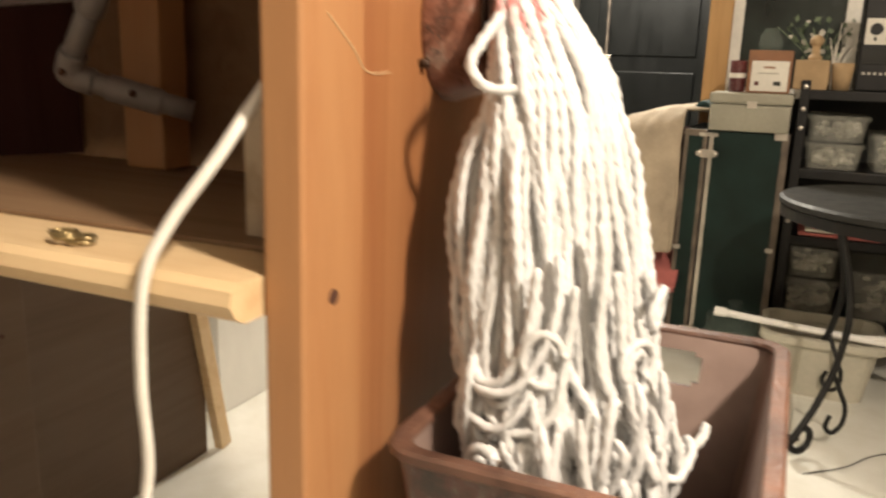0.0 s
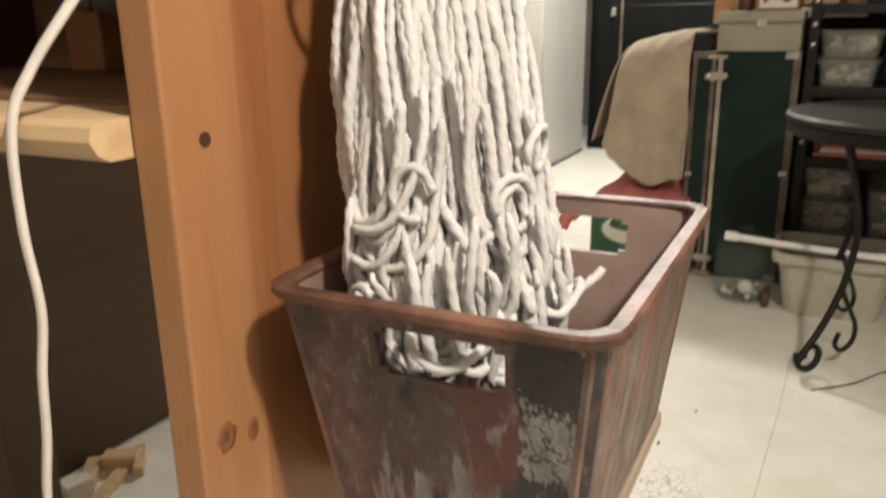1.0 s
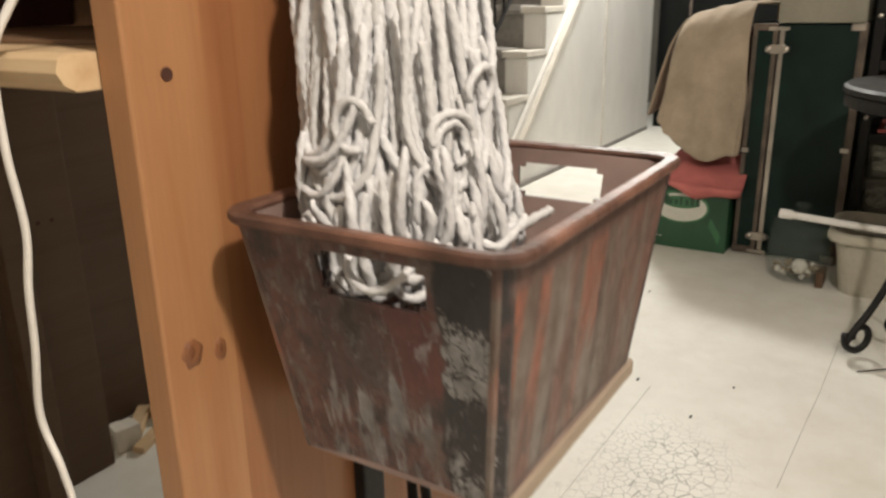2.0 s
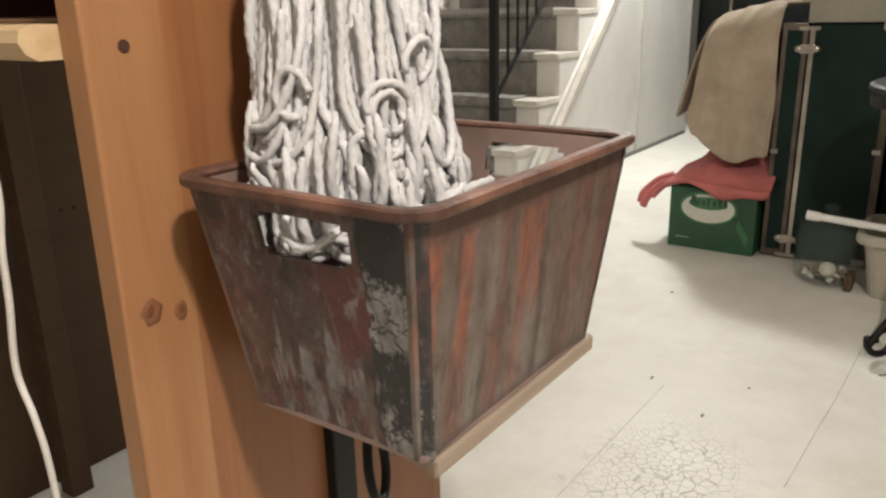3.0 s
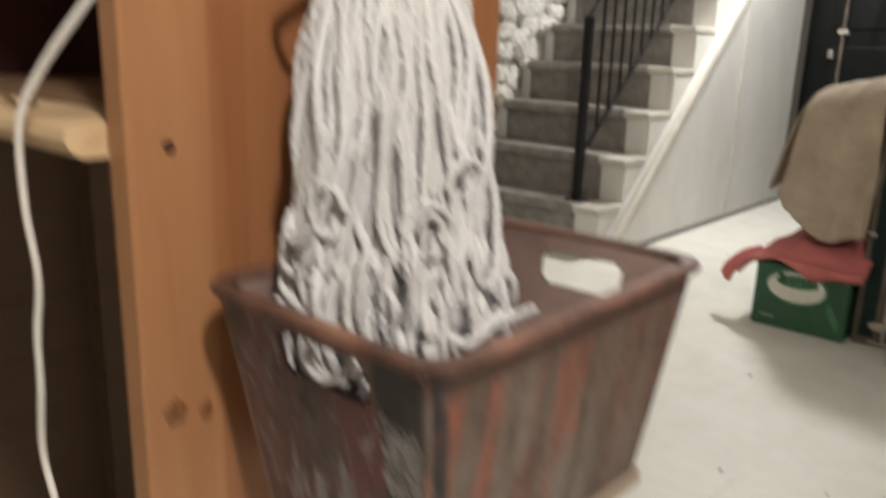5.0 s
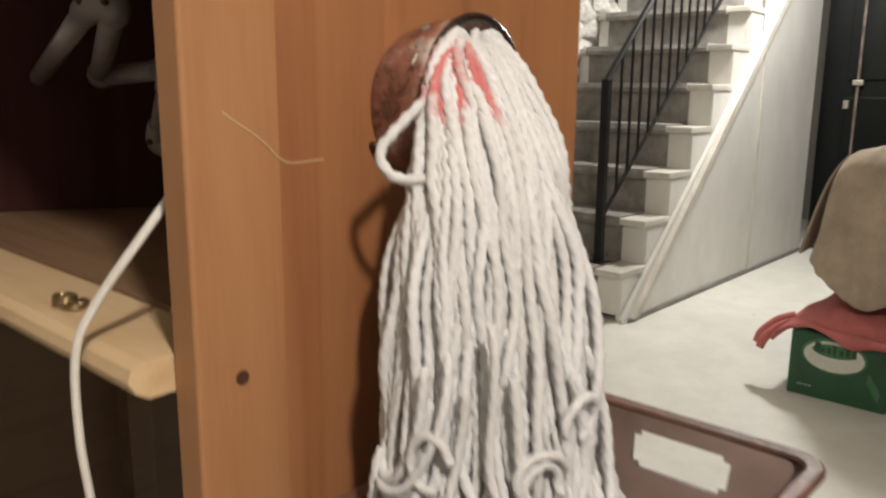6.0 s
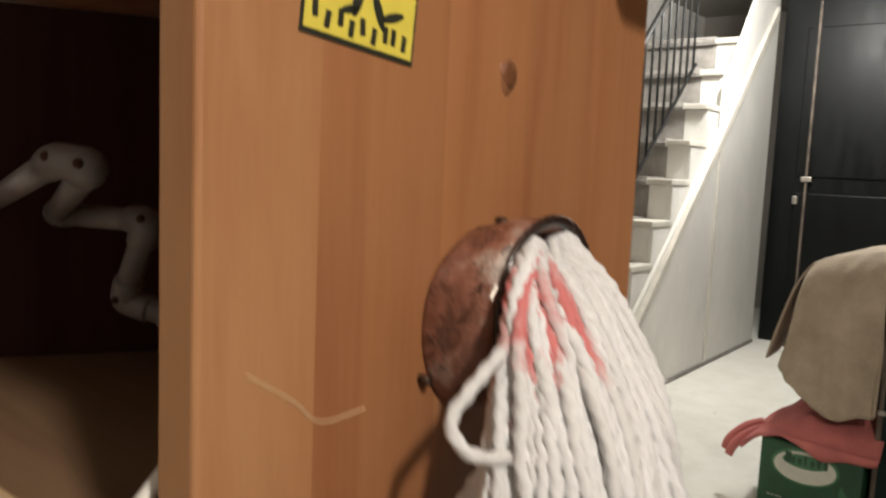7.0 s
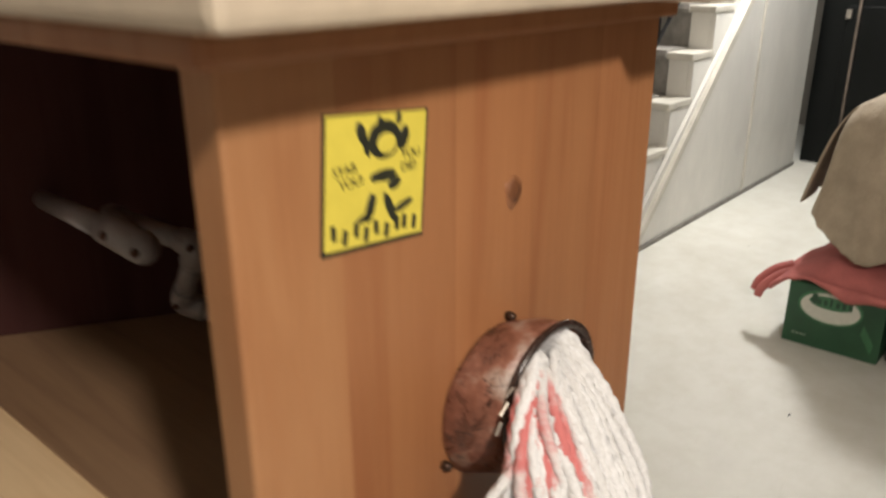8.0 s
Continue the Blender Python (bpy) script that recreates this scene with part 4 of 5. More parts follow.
def mop():
    rnd = random.Random(11)
    m = thing("cotton_mop_head", "white twisted cotton mop head hanging from the cup", "mop", at=(CUP[0], -0.06, CUP[1]))
    cx, cy, rx, ry = 0.132, -0.095, 0.075, 0.060

    def strand(pts, i, radius, calm=50):
        path = spline(pts, 16)
        for k, q in enumerate(path):
            path[k] = q + Vector(noise.noise_vector(q * 24 + Vector((i * 3.1, 0, 0)))) * 0.0034 * min(1, k / calm) + Vector(noise.noise_vector(q * 9 + Vector((i * 5.3, 2, 0)))) * 0.006 * min(1, k / calm)
            if path[k].z < 0.79 and calm > 20 and i != 400:
                ease = max(0.0, path[k].z - 0.72) * 0.7
                path[k] = Vector((min(max(path[k].x, 0.053 - ease), 0.28), min(max(path[k].y, -0.198 - ease), -0.062 + ease), path[k].z))
        path = even_path(path, 0.0019)
        bm = bmesh.new()
        sweep(bm, path, lambda f: radius * (1.0 if f < 0.97 else 1.0 - 0.6 * ((f - 0.97) / 0.03) ** 2), 9, lobes=3, twist=215.0, depth=0.36)
        part("strand", bm, M_YARN, m, smooth=True)

    count = 300
    for i in range(count):
        ph = i * 2.399963
        rho = 0.48 + 0.52 * math.sqrt((i + 0.5) / count)
        ux, uy = math.cos(ph), math.sin(ph)
        low = rnd.uniform(0.680, 0.728)

        def at(z, k, wob=0.0):
            f = min(1.0, max(0.0, (0.97 - z) / 0.24))
            mx, my = 0.151 + (cx - 0.151) * f, -0.062 + (cy + 0.062) * f
            return (mx + rx * k * rho * ux + rnd.uniform(-wob, wob), min(my + ry * k * rho * uy + rnd.uniform(-wob, wob), -0.054 if z > 0.90 else -0.010), z)
        tx, tz = 0.178 + 0.018 * rho * ux, 0.997 - 0.010 * rho * uy * uy
        pts = [(tx, -0.014, tz - 0.010), (tx - 0.002, -0.036, tz + 0.002 - 0.006 * (1 - rho)),
               (0.159 + 0.038 * rho * ux, -0.050 - 0.020 * rho * max(0.0, -uy), 0.972 + rnd.uniform(-0.004, 0.004))]
        pts += [at(0.925 - 0.01 * rnd.random(), 0.66, 0.004), at(0.86, 0.79, 0.006), at(0.79, 0.88, 0.008), at(0.74, 0.96, 0.009)]
        kind = rnd.random() if uy < 0.25 and ux < 0.35 else 1.0
        e = Vector(at(low, 1.0, 0.010))
        out = Vector((ux, uy, 0)) * 0.006
        if kind < 0.42:
            # the yarn turns in a wide loop and climbs again
            side = Vector((-uy, ux, 0)) * rnd.choice((-1, 1)) * rnd.uniform(0.012, 0.034)
            drop = side.length * 0.45
            p1, p2, p3 = e + out + side * 0.2, e + out + side * 0.6, e + out + side
            pts += [tuple(e), (p1.x, min(p1.y, -0.008), low - drop * 0.8), (p2.x, min(p2.y, -0.008), low - drop), (p3.x, min(p3.y, -0.008), low - drop * 0.2),
                    (p3.x + out.x, min(p3.y + out.y, -0.008), low + rnd.uniform(0.015, 0.03)), (p3.x, min(p3.y, -0.008), low + rnd.uniform(0.04, 0.06))]
        elif kind < 0.70:
            # curled loose end
            r, a0, sgn = rnd.uniform(0.006, 0.013), rnd.uniform(0, 6.28), rnd.choice((-1, 1))
            pts += [(e.x, e.y, low + 0.012)]
            for k in range(1, 6):
                a = a0 + sgn * 0.85 * k
                pts.append((e.x + out.x + r * math.cos(a) * abs(uy) + 0.002 * k * ux, min(e.y + out.y + r * math.cos(a) * abs(ux) + 0.002 * k * uy, -0.008), low + r * math.sin(a)))
        else:
            pts += [tuple(e), (e.x + rnd.uniform(-0.01, 0.01), min(e.y + rnd.uniform(-0.01, 0.01), -0.008), low - 0.02)]
        strand(pts, i, rnd.uniform(0.0034, 0.0042))
    # a heap of loose ends and loops in the basket, and one end through the grip hole
    for i in range(12):
        x, y = 0.11 + rnd.uniform(-0.035, 0.07), -0.13 + rnd.uniform(-0.04, 0.04)
        z, r, a0 = 0.69 + rnd.uniform(0, 0.03), rnd.uniform(0.012, 0.026), rnd.uniform(0, 6.28)
        strand([(x + r * math.cos(a0 + 0.8 * k) * (1 + 0.1 * k), y + r * math.sin(a0 + 0.8 * k), z + 0.006 * math.sin(k * 1.7)) for k in range(6)], 300 + i, 0.0034, 8)
    # wide hanging loops and curled ends over the outside
    for i in range(9):
        a = radians(rnd.uniform(150, 290))
        slope = rnd.uniform(-0.018, 0.018)
        wide = rnd.uniform(0.22, 0.55)
        zb = rnd.uniform(0.730, 0.765)
        pts = []
        for k, (da, dz) in enumerate(((-1.0, 0.085), (-0.97, 0.05), (-0.85, 0.02), (-0.45, 0.003), (0.0, 0.0), (0.5, 0.005), (0.88, 0.022), (1.0, 0.045), (0.95, 0.07))):
            b, z = a + da * wide, zb + slope * da + dz * rnd.uniform(0.8, 1.2)
            r = 1.0 + 0.05 * math.sin(k * 0.39) + 0.04
            f = min(1.0, 0.70 + (0.86 - z) * 1.9)
            pts.append((cx + rx * r * f * math.cos(b), cy + ry * r * f * math.sin(b), z))
        strand(pts, 500 + i, rnd.uniform(0.0031, 0.0037), 6)
    for i in range(5):
        a, zc, r, a0 = radians(rnd.uniform(165, 280)), rnd.uniform(0.745, 0.80), rnd.uniform(0.008, 0.015), rnd.uniform(0, 6.28)
        pts = []
        for k in range(7):
            b, q = a + r / 0.07 * math.cos(a0 + 0.85 * k), r * math.sin(a0 + 0.85 * k)
            f = min(1.0, 0.70 + (0.86 - zc) * 1.9)
            pts.append((cx + rx * (1.10 * f + 0.004 * k) * math.cos(b), cy + ry * (1.10 * f + 0.004 * k) * math.sin(b), zc + q))
        strand(pts, 600 + i, 0.0032, 6)
    strand([(0.080, -0.105, 0.735), (0.060, -0.108, 0.718), (0.041, -0.114, 0.709), (0.033, -0.124, 0.702), (0.031, -0.137, 0.700), (0.036, -0.150, 0.706), (0.055, -0.158, 0.715)], 400, 0.0029)
    # one loose strand that bends out beside the cup
    strand([(0.172, -0.040, 0.999), (0.150, -0.054, 0.986), (0.118, -0.055, 0.963), (0.093, -0.050, 0.941), (0.085, -0.048, 0.929), (0.088, -0.057, 0.919), (0.100, -0.074, 0.918), (0.110, -0.093, 0.921)], 401, 0.0036)


mop()

RIM_Z, BASE_Z = 0.734, 0.5685


def ring_loop(x0, x1, y0, y1, r, n=5):
    """Rounded rectangle, four corners of n points."""
    pts = []
    for cxx, cyy, a0 in ((x1 - r, y1 - r, 0), (x0 + r, y1 - r, 90), (x0 + r, y0 + r, 180), (x1 - r, y0 + r, 270)):
        for k in range(n):
            a = radians(a0 + 90 * k / (n - 1))
            pts.append((cxx + r * math.cos(a), cyy + r * math.sin(a)))
    return pts


def storage_basket():
    b = thing("storage_basket", "plastic basket painted in flaking rust red, grey and charcoal", "basket", at=(0.17, -0.11, BASE_Z))
    X0, X1, Y0, Y1 = 0.0315, 0.3105, -0.2195, -0.034
    x0, x1, y0, y1 = 0.057, 0.285, -0.201, -0.052

    def corner(f):
        return (X0 + (x0 - X0) * f, X1 + (x1 - X1) * f, Y0 + (y0 - Y0) * f, Y1 + (y1 - Y1) * f)
    zt, zb, th = RIM_Z - 0.004, BASE_Z, 0.0032

    def wall(name, mat, p, q, hole):
        """One side between the corners p and q (0..3), with a grip hole where asked."""
        bm = bmesh.new()
        h0, h1 = (0.327, 0.734) if p == 0 else (0.29, 0.70)
        cols = [0.0, 0.05, h0, h0 + 0.03, h0 + 0.06, (h0 + h1) / 2, h1 - 0.06, h1 - 0.03, h1, 0.95, 1.0]
        rows = [0.0, 0.075, 0.098, 0.225, 0.248, 0.33, 0.5, 0.75, 0.94, 1.0]

        def place(u, f, inn):
            c = corner(f)
            xs, ys = (c[0], c[1]), (c[2], c[3])
            cs = [(xs[0], ys[1]), (xs[0], ys[0]), (xs[1], ys[0]), (xs[1], ys[1])]
            a, d = Vector(cs[p]), Vector(cs[q])
            w = a.lerp(d, u)
            n = Vector((-(d - a).y, (d - a).x)).normalized()
            mid = Vector(((x0 + x1) / 2, (y0 + y1) / 2))
            if n.dot(mid - a) < 0:
                n = -n
            # rounded corners and a slight belly
            end = max(0.0, 1 - min(u, 1 - u) / 0.05)
            w = w + n * (inn + 0.006 * end * end + 0.0008 * math.sin(u * math.pi))
            return Vector((w.x, w.y, zt + (zb - zt) * f))
        outer = [[bm.verts.new(place(u, f, 0)) for u in cols] for f in rows]
        inner = [[bm.verts.new(place(u, f, th)) for u in cols] for f in rows]

        def is_hole(i, j):
            return hole and 1 <= i <= 3 and 2 <= j <= 7 and not (i in (1, 3) and j in (2, 7))
        nr, nc = len(rows) - 1, len(cols) - 1
        for i in range(nr):
            for j in range(nc):
                if is_hole(i, j):
                    continue
                bm.faces.new((outer[i][j], outer[i][j + 1], outer[i + 1][j + 1], outer[i + 1][j]))
                fi = bm.faces.new((inner[i][j + 1], inner[i][j], inner[i + 1][j], inner[i + 1][j + 1]))
                fi.material_index = 1
                for (di, dj, e) in ((-1, 0, ((i, j), (i, j + 1))), (1, 0, ((i + 1, j), (i + 1, j + 1))), (0, -1, ((i, j), (i + 1, j))), (0, 1, ((i, j + 1), (i + 1, j + 1)))):
                    ii, jj = i + di, j + dj
                    if not (0 <= ii < nr and 0 <= jj < nc) or is_hole(ii, jj):
                        (a, c), (d, g) = e
                        bm.faces.new((outer[a][c], outer[d][g], inner[d][g], inner[a][c]))
        part(name, bm, [mat, M_BASKET_IN], b, smooth=False)
    wall("end_wall", M_BASKET_END, 0, 1, True)
    wall("long_wall", M_BASKET_LONG, 1, 2, False)
    wall("end_wall", M_BASKET_END, 2, 3, True)
    wall("long_wall", M_BASKET_LONG, 3, 0, False)
    part("bottom", plate(ring_loop(x0, x1, y0, y1, 0.008), zb, zb + 0.004, "z"), M_BASKET_IN, b)
    # rolled rim
    prof = [(-0.0035, -0.006), (0.0055, -0.0075), (0.0072, -0.0055), (0.0070, -0.0015), (0.0050, 0.0), (-0.003, -0.0008), (-0.0045, -0.003)]
    bm = bmesh.new()
    rings = []
    for o, dz in prof:
        rings.append([bm.verts.new((x, y, RIM_Z + dz)) for x, y in ring_loop(X0 - o, X1 + o, Y0 - o, Y1 + o, 0.018 + o * 0.6)])
    n = len(rings[0])
    for i in range(len(rings)):
        a, d = rings[i], rings[(i + 1) % len(rings)]
        for k in range(n):
            bm.faces.new((a[k], a[(k + 1) % n], d[(k + 1) % n], d[k]))
    part("rim", bm, M_BASKET_RIM, b, "rust-red rolled rim")


storage_basket()


def basket_bracket():
    p = thing("bracket_shelf", "weathered plank bracket under the basket, fixed to the board", "shelf", at=(0.17, -0.1, 0.55))
    part("plank", plate([(0.064, -0.203), (0.290, -0.203), (0.290, -0.003), (0.125, -0.003)], 0.5545, 0.5680, "z", 0.0012), M_PLANK, p)
    part("plank_hook", tube([(0.130, -0.09, 0.554), (0.130, -0.09, 0.52), (0.118, -0.10, 0.497), (0.118, -0.105, 0.475), (0.134, -0.10, 0.462), (0.150, -0.09, 0.475), (0.152, -0.085, 0.50), (0.142, -0.085, 0.515)], 0.0040, 8, 6), M_IRON, p, "black iron hook", smooth=True)
    part("strut", box((0.172, -0.012, 0.33), (0.200, 0.0, 0.5543), 0.002), M_IRON, p, "black iron strap")
    part("strut_arm", box((0.178, -0.16, 0.538), (0.195, -0.012, 0.5543), 0.001), M_IRON, p)


basket_bracket()


# ---- trunk corner ----
def wardrobe_trunk():
    t = thing("wardrobe_trunk", "dark green wardrobe trunk standing on end with steel fittings", "trunk", at=(2.6, -0.04, 0))
    x0, x1, ya, ym, yb, H = 2.42, 2.86, 0.122, 0.048, -0.188, 0.760
    part("lid", box((x0, ym + 0.004, 0.006), (x1, ya, H), 0.006), M_TRUNK, t)
    part("body", box((x0, yb, 0.006), (x1, ym - 0.004, H), 0.006), M_TRUNK, t)
    for y, w in ((ym + 0.010, 0.007), (ym - 0.010, 0.007)):
        part("edge_strip", box((x0 - 0.003, y - w, 0.02), (x0 + 0.004, y + w, H - 0.02), 0.001), M_STEEL if y < ym else M_TRUNK_EDGE, t, "worn steel edging")
    for y in (ya, yb):
        part("binding", box((x0 - 0.003, y - 0.011, 0.006), (x0 + 0.02, y + 0.003 if y == ya else y + 0.011, H), 0.002), M_TRUNK_EDGE, t)
    for z in (0.006, H - 0.022):
        part("binding", box((x0 - 0.004, ym + 0.004, z), (x0 + 0.02, ya + 0.003, z + 0.022), 0.002), M_TRUNK_EDGE, t)
        part("corner_cap", box((x0 - 0.005, yb - 0.004, z), (x0 + 0.03, yb + 0.035, z + 0.024), 0.003), M_STEEL, t, "worn steel corner")
        part("corner_cap", box((x0 - 0.005, ym - 0.03, z), (x0 + 0.02, ym + 0.03, z + 0.012), 0.002), M_STEEL, t)
    for z in (0.682, 0.068):
        la = part("latch", box((x0 - 0.012, ym - 0.022, z - 0.014), (x0 - 0.003, ym + 0.022, z + 0.014), 0.003), M_STEEL, t, "steel latch")
        for dy in (-0.026, 0.026):
            bm = lathe([(0.0, 0.012), (0.008, 0.011), (0.011, 0.007), (0.011, 0.0)], 14)
            bmesh.ops.transform(bm, matrix=Matrix.Translation((x0 - 0.003, ym + dy, z)) @ Matrix.Rotation(radians(-90), 4, "Y"), verts=bm.verts)
            part("latch_stud", bm, M_STEEL, la, smooth=True)
    for z in (0.37,):
        part("side_clip", box((x0 - 0.006, yb - 0.003, z), (x0 + 0.004, yb + 0.02, z + 0.014), 0.001), M_STEEL, t)
        part("side_clip", box((x0 - 0.006, ya - 0.018, z - 0.02), (x0 + 0.004, ya + 0.004, z - 0.006), 0.001), M_STEEL, t)


wardrobe_trunk()


def case_and_boxes():
    g = thing("grey_case", "grey-green metal cash case on the trunk", "case", at=(2.5, -0.08, 0.761))
    part("body", box((2.40, -0.192, 0.761), (2.66, 0.052, 0.846), 0.006), M_CASE, g)
    part("lid", box((2.396, -0.196, 0.848), (2.664, 0.056, 0.884), 0.009), M_CASE, g)
    part("latch", box((2.390, -0.09, 0.836), (2.398, -0.06, 0.858), 0.001), M_STEEL, g)
    b = thing("small_carton", "small brown carton with a white label on the case", "box", at=(2.5, -0.12, 0.885))
    part("body", box((2.43, -0.178, 0.885), (2.55, -0.048, 1.018), 0.002), M_BROWN_BOX, b)
    lab = part("label", box((2.4285, -0.170, 0.891), (2.4298, -0.060, 0.985)), M_PAPER, b, "white paper label")
    for y0, y1, z0, z1, m in ((-0.13, -0.095, 0.962, 0.968, M_BROWN_BOX), (-0.150, -0.128, 0.909, 0.922, M_INK), (-0.085, -0.072, 0.908, 0.921, M_MAROON), (-0.14, -0.08, 0.945, 0.948, M_CASE)):
        part("print_bar", box((2.4278, y0, z0), (2.4284, y1, z1)), m, lab)
    t = thing("maroon_tin", "dark maroon printed tin beside the carton", "tin", at=(2.46, -0.02, 0.885))
    part("body", lathe([(0.0, 0.0), (0.024, 0.0), (0.026, 0.004), (0.026, 0.095), (0.024, 0.1), (0.0, 0.1)], 24, (2.455, -0.018, 0.885)), M_MAROON, t, smooth=False)
    part("label_band", lathe([(0.0263, 0.045), (0.0263, 0.06)], 24, (2.455, -0.018, 0.885)), M_PAPER, t)


case_and_boxes()


def blanket():
    s = thing("draped_chest", "low chest hidden under a beige fleece blanket", "chest", at=(2.7, 0.3, 0))
    part("body", box((2.52, 0.135, 0.0), (2.95, 0.355, 0.735), 0.02), M_DARKWOOD, s)
    f = thing("fleece_blanket", "beige fleece blanket draped over the chest and trunk", "blanket", at=(2.7, 0.3, 0.76))

    def fn(u, v):
        # v: from the back of the top forward and down the front; u: from the trunk outward and down the side
        side = max(0.0, u - 0.50) / 0.50
        lay = min(u, 0.50) / 0.50
        y, z = 0.068 + 0.235 * lay, 0.822 - 0.030 * lay ** 2 + 0.010 * math.sin(u * 6)
        if side > 0:
            a = min(1.0, side / 0.45) * 1.45
            y = 0.303 + 0.070 * math.sin(a) + 0.030 * side
            z = 0.792 - 0.085 * (1 - math.cos(a)) - 0.24 * max(0.0, side - 0.30)
        front = 2.402 + 0.06 * side
        hem = 0.322 + 0.10 * (lay - 0.58) ** 2 + 0.085 * min(1.0, side * 1.6)
        if v < 0.38:
            x, fall, w = 2.93 - v / 0.38 * (2.93 - front - 0.09), 0.0, 0.0
        else:
            d = (v - 0.38) / 0.62
            total = z - hem
            fall = total * d
            bend = min(1.57, d * total / 0.13 * 1.57)
            x = front + 0.09 - 0.09 * math.sin(bend) - 0.012 * d
            fall *= 0.45 + 0.55 * min(1.0, fall / 0.13) if fall < 0.13 else 1.0
            w = d
            y += 0.030 * d * (0.3 + 0.7 * side) + 0.012 * d * math.sin(lay * 5)
            if lay < 0.5:
                y = max(y, 0.132 + 0.04 * lay)
        z -= fall
        x -= w * (0.014 * math.sin(u * 12 + z * 5 + 1) + 0.032 * noise.noise((y * 9, z * 5, 1)) + 0.010 * math.sin((z - y * 0.9) * 26) * max(0.0, 0.5 - u))
        x -= w * (0.016 * noise.noise((y * 21, z * 7, 4)) + 0.007 * noise.noise((y * 42, z * 25, 8)))
        z += 0.008 * noise.noise((x * 8, y * 14, 3)) + 0.006 * w * math.sin(u * 14) + 0.006 * noise.noise((x * 22, y * 26, 5))
        return (x, y, z)
    part("fleece", grid_sheet(50, 60, fn, 0.008), M_BLANKET, f, smooth=True)

    def under(u, v):
        # the under layer, hanging down the outer side further back
        a = min(1.0, v / 0.35) * 1.4
        y = 0.31 + 0.075 * math.sin(a) + 0.105 * v + 0.012 * math.sin(u * 8 + v * 3) * v
        z = 0.782 - 0.06 * (1 - math.cos(a)) - 0.34 * max(0.0, v - 0.12) + 0.02 * math.sin(u * 5) * v
        return (2.50 + 0.38 * u + 0.05 * v + 0.010 * noise.noise((y * 12, z * 8, u * 4)), y, z)
    part("under_fold", grid_sheet(24, 24, under, 0.007), M_BLANKET, f, smooth=True)
    t = thing("teal_cloth", "dark teal folded cloth on the blanket", "cloth", at=(2.8, 0.1, 0.83))
    part("fold", grid_sheet(14, 10, lambda u, v: (2.62 + 0.25 * v, 0.068 + 0.06 * u, 0.826 + 0.02 * math.sin(u * 3.1) + 0.004 * noise.noise((u * 5, v * 5, 1))), 0.02), M_TEAL, t, smooth=True)


blanket()


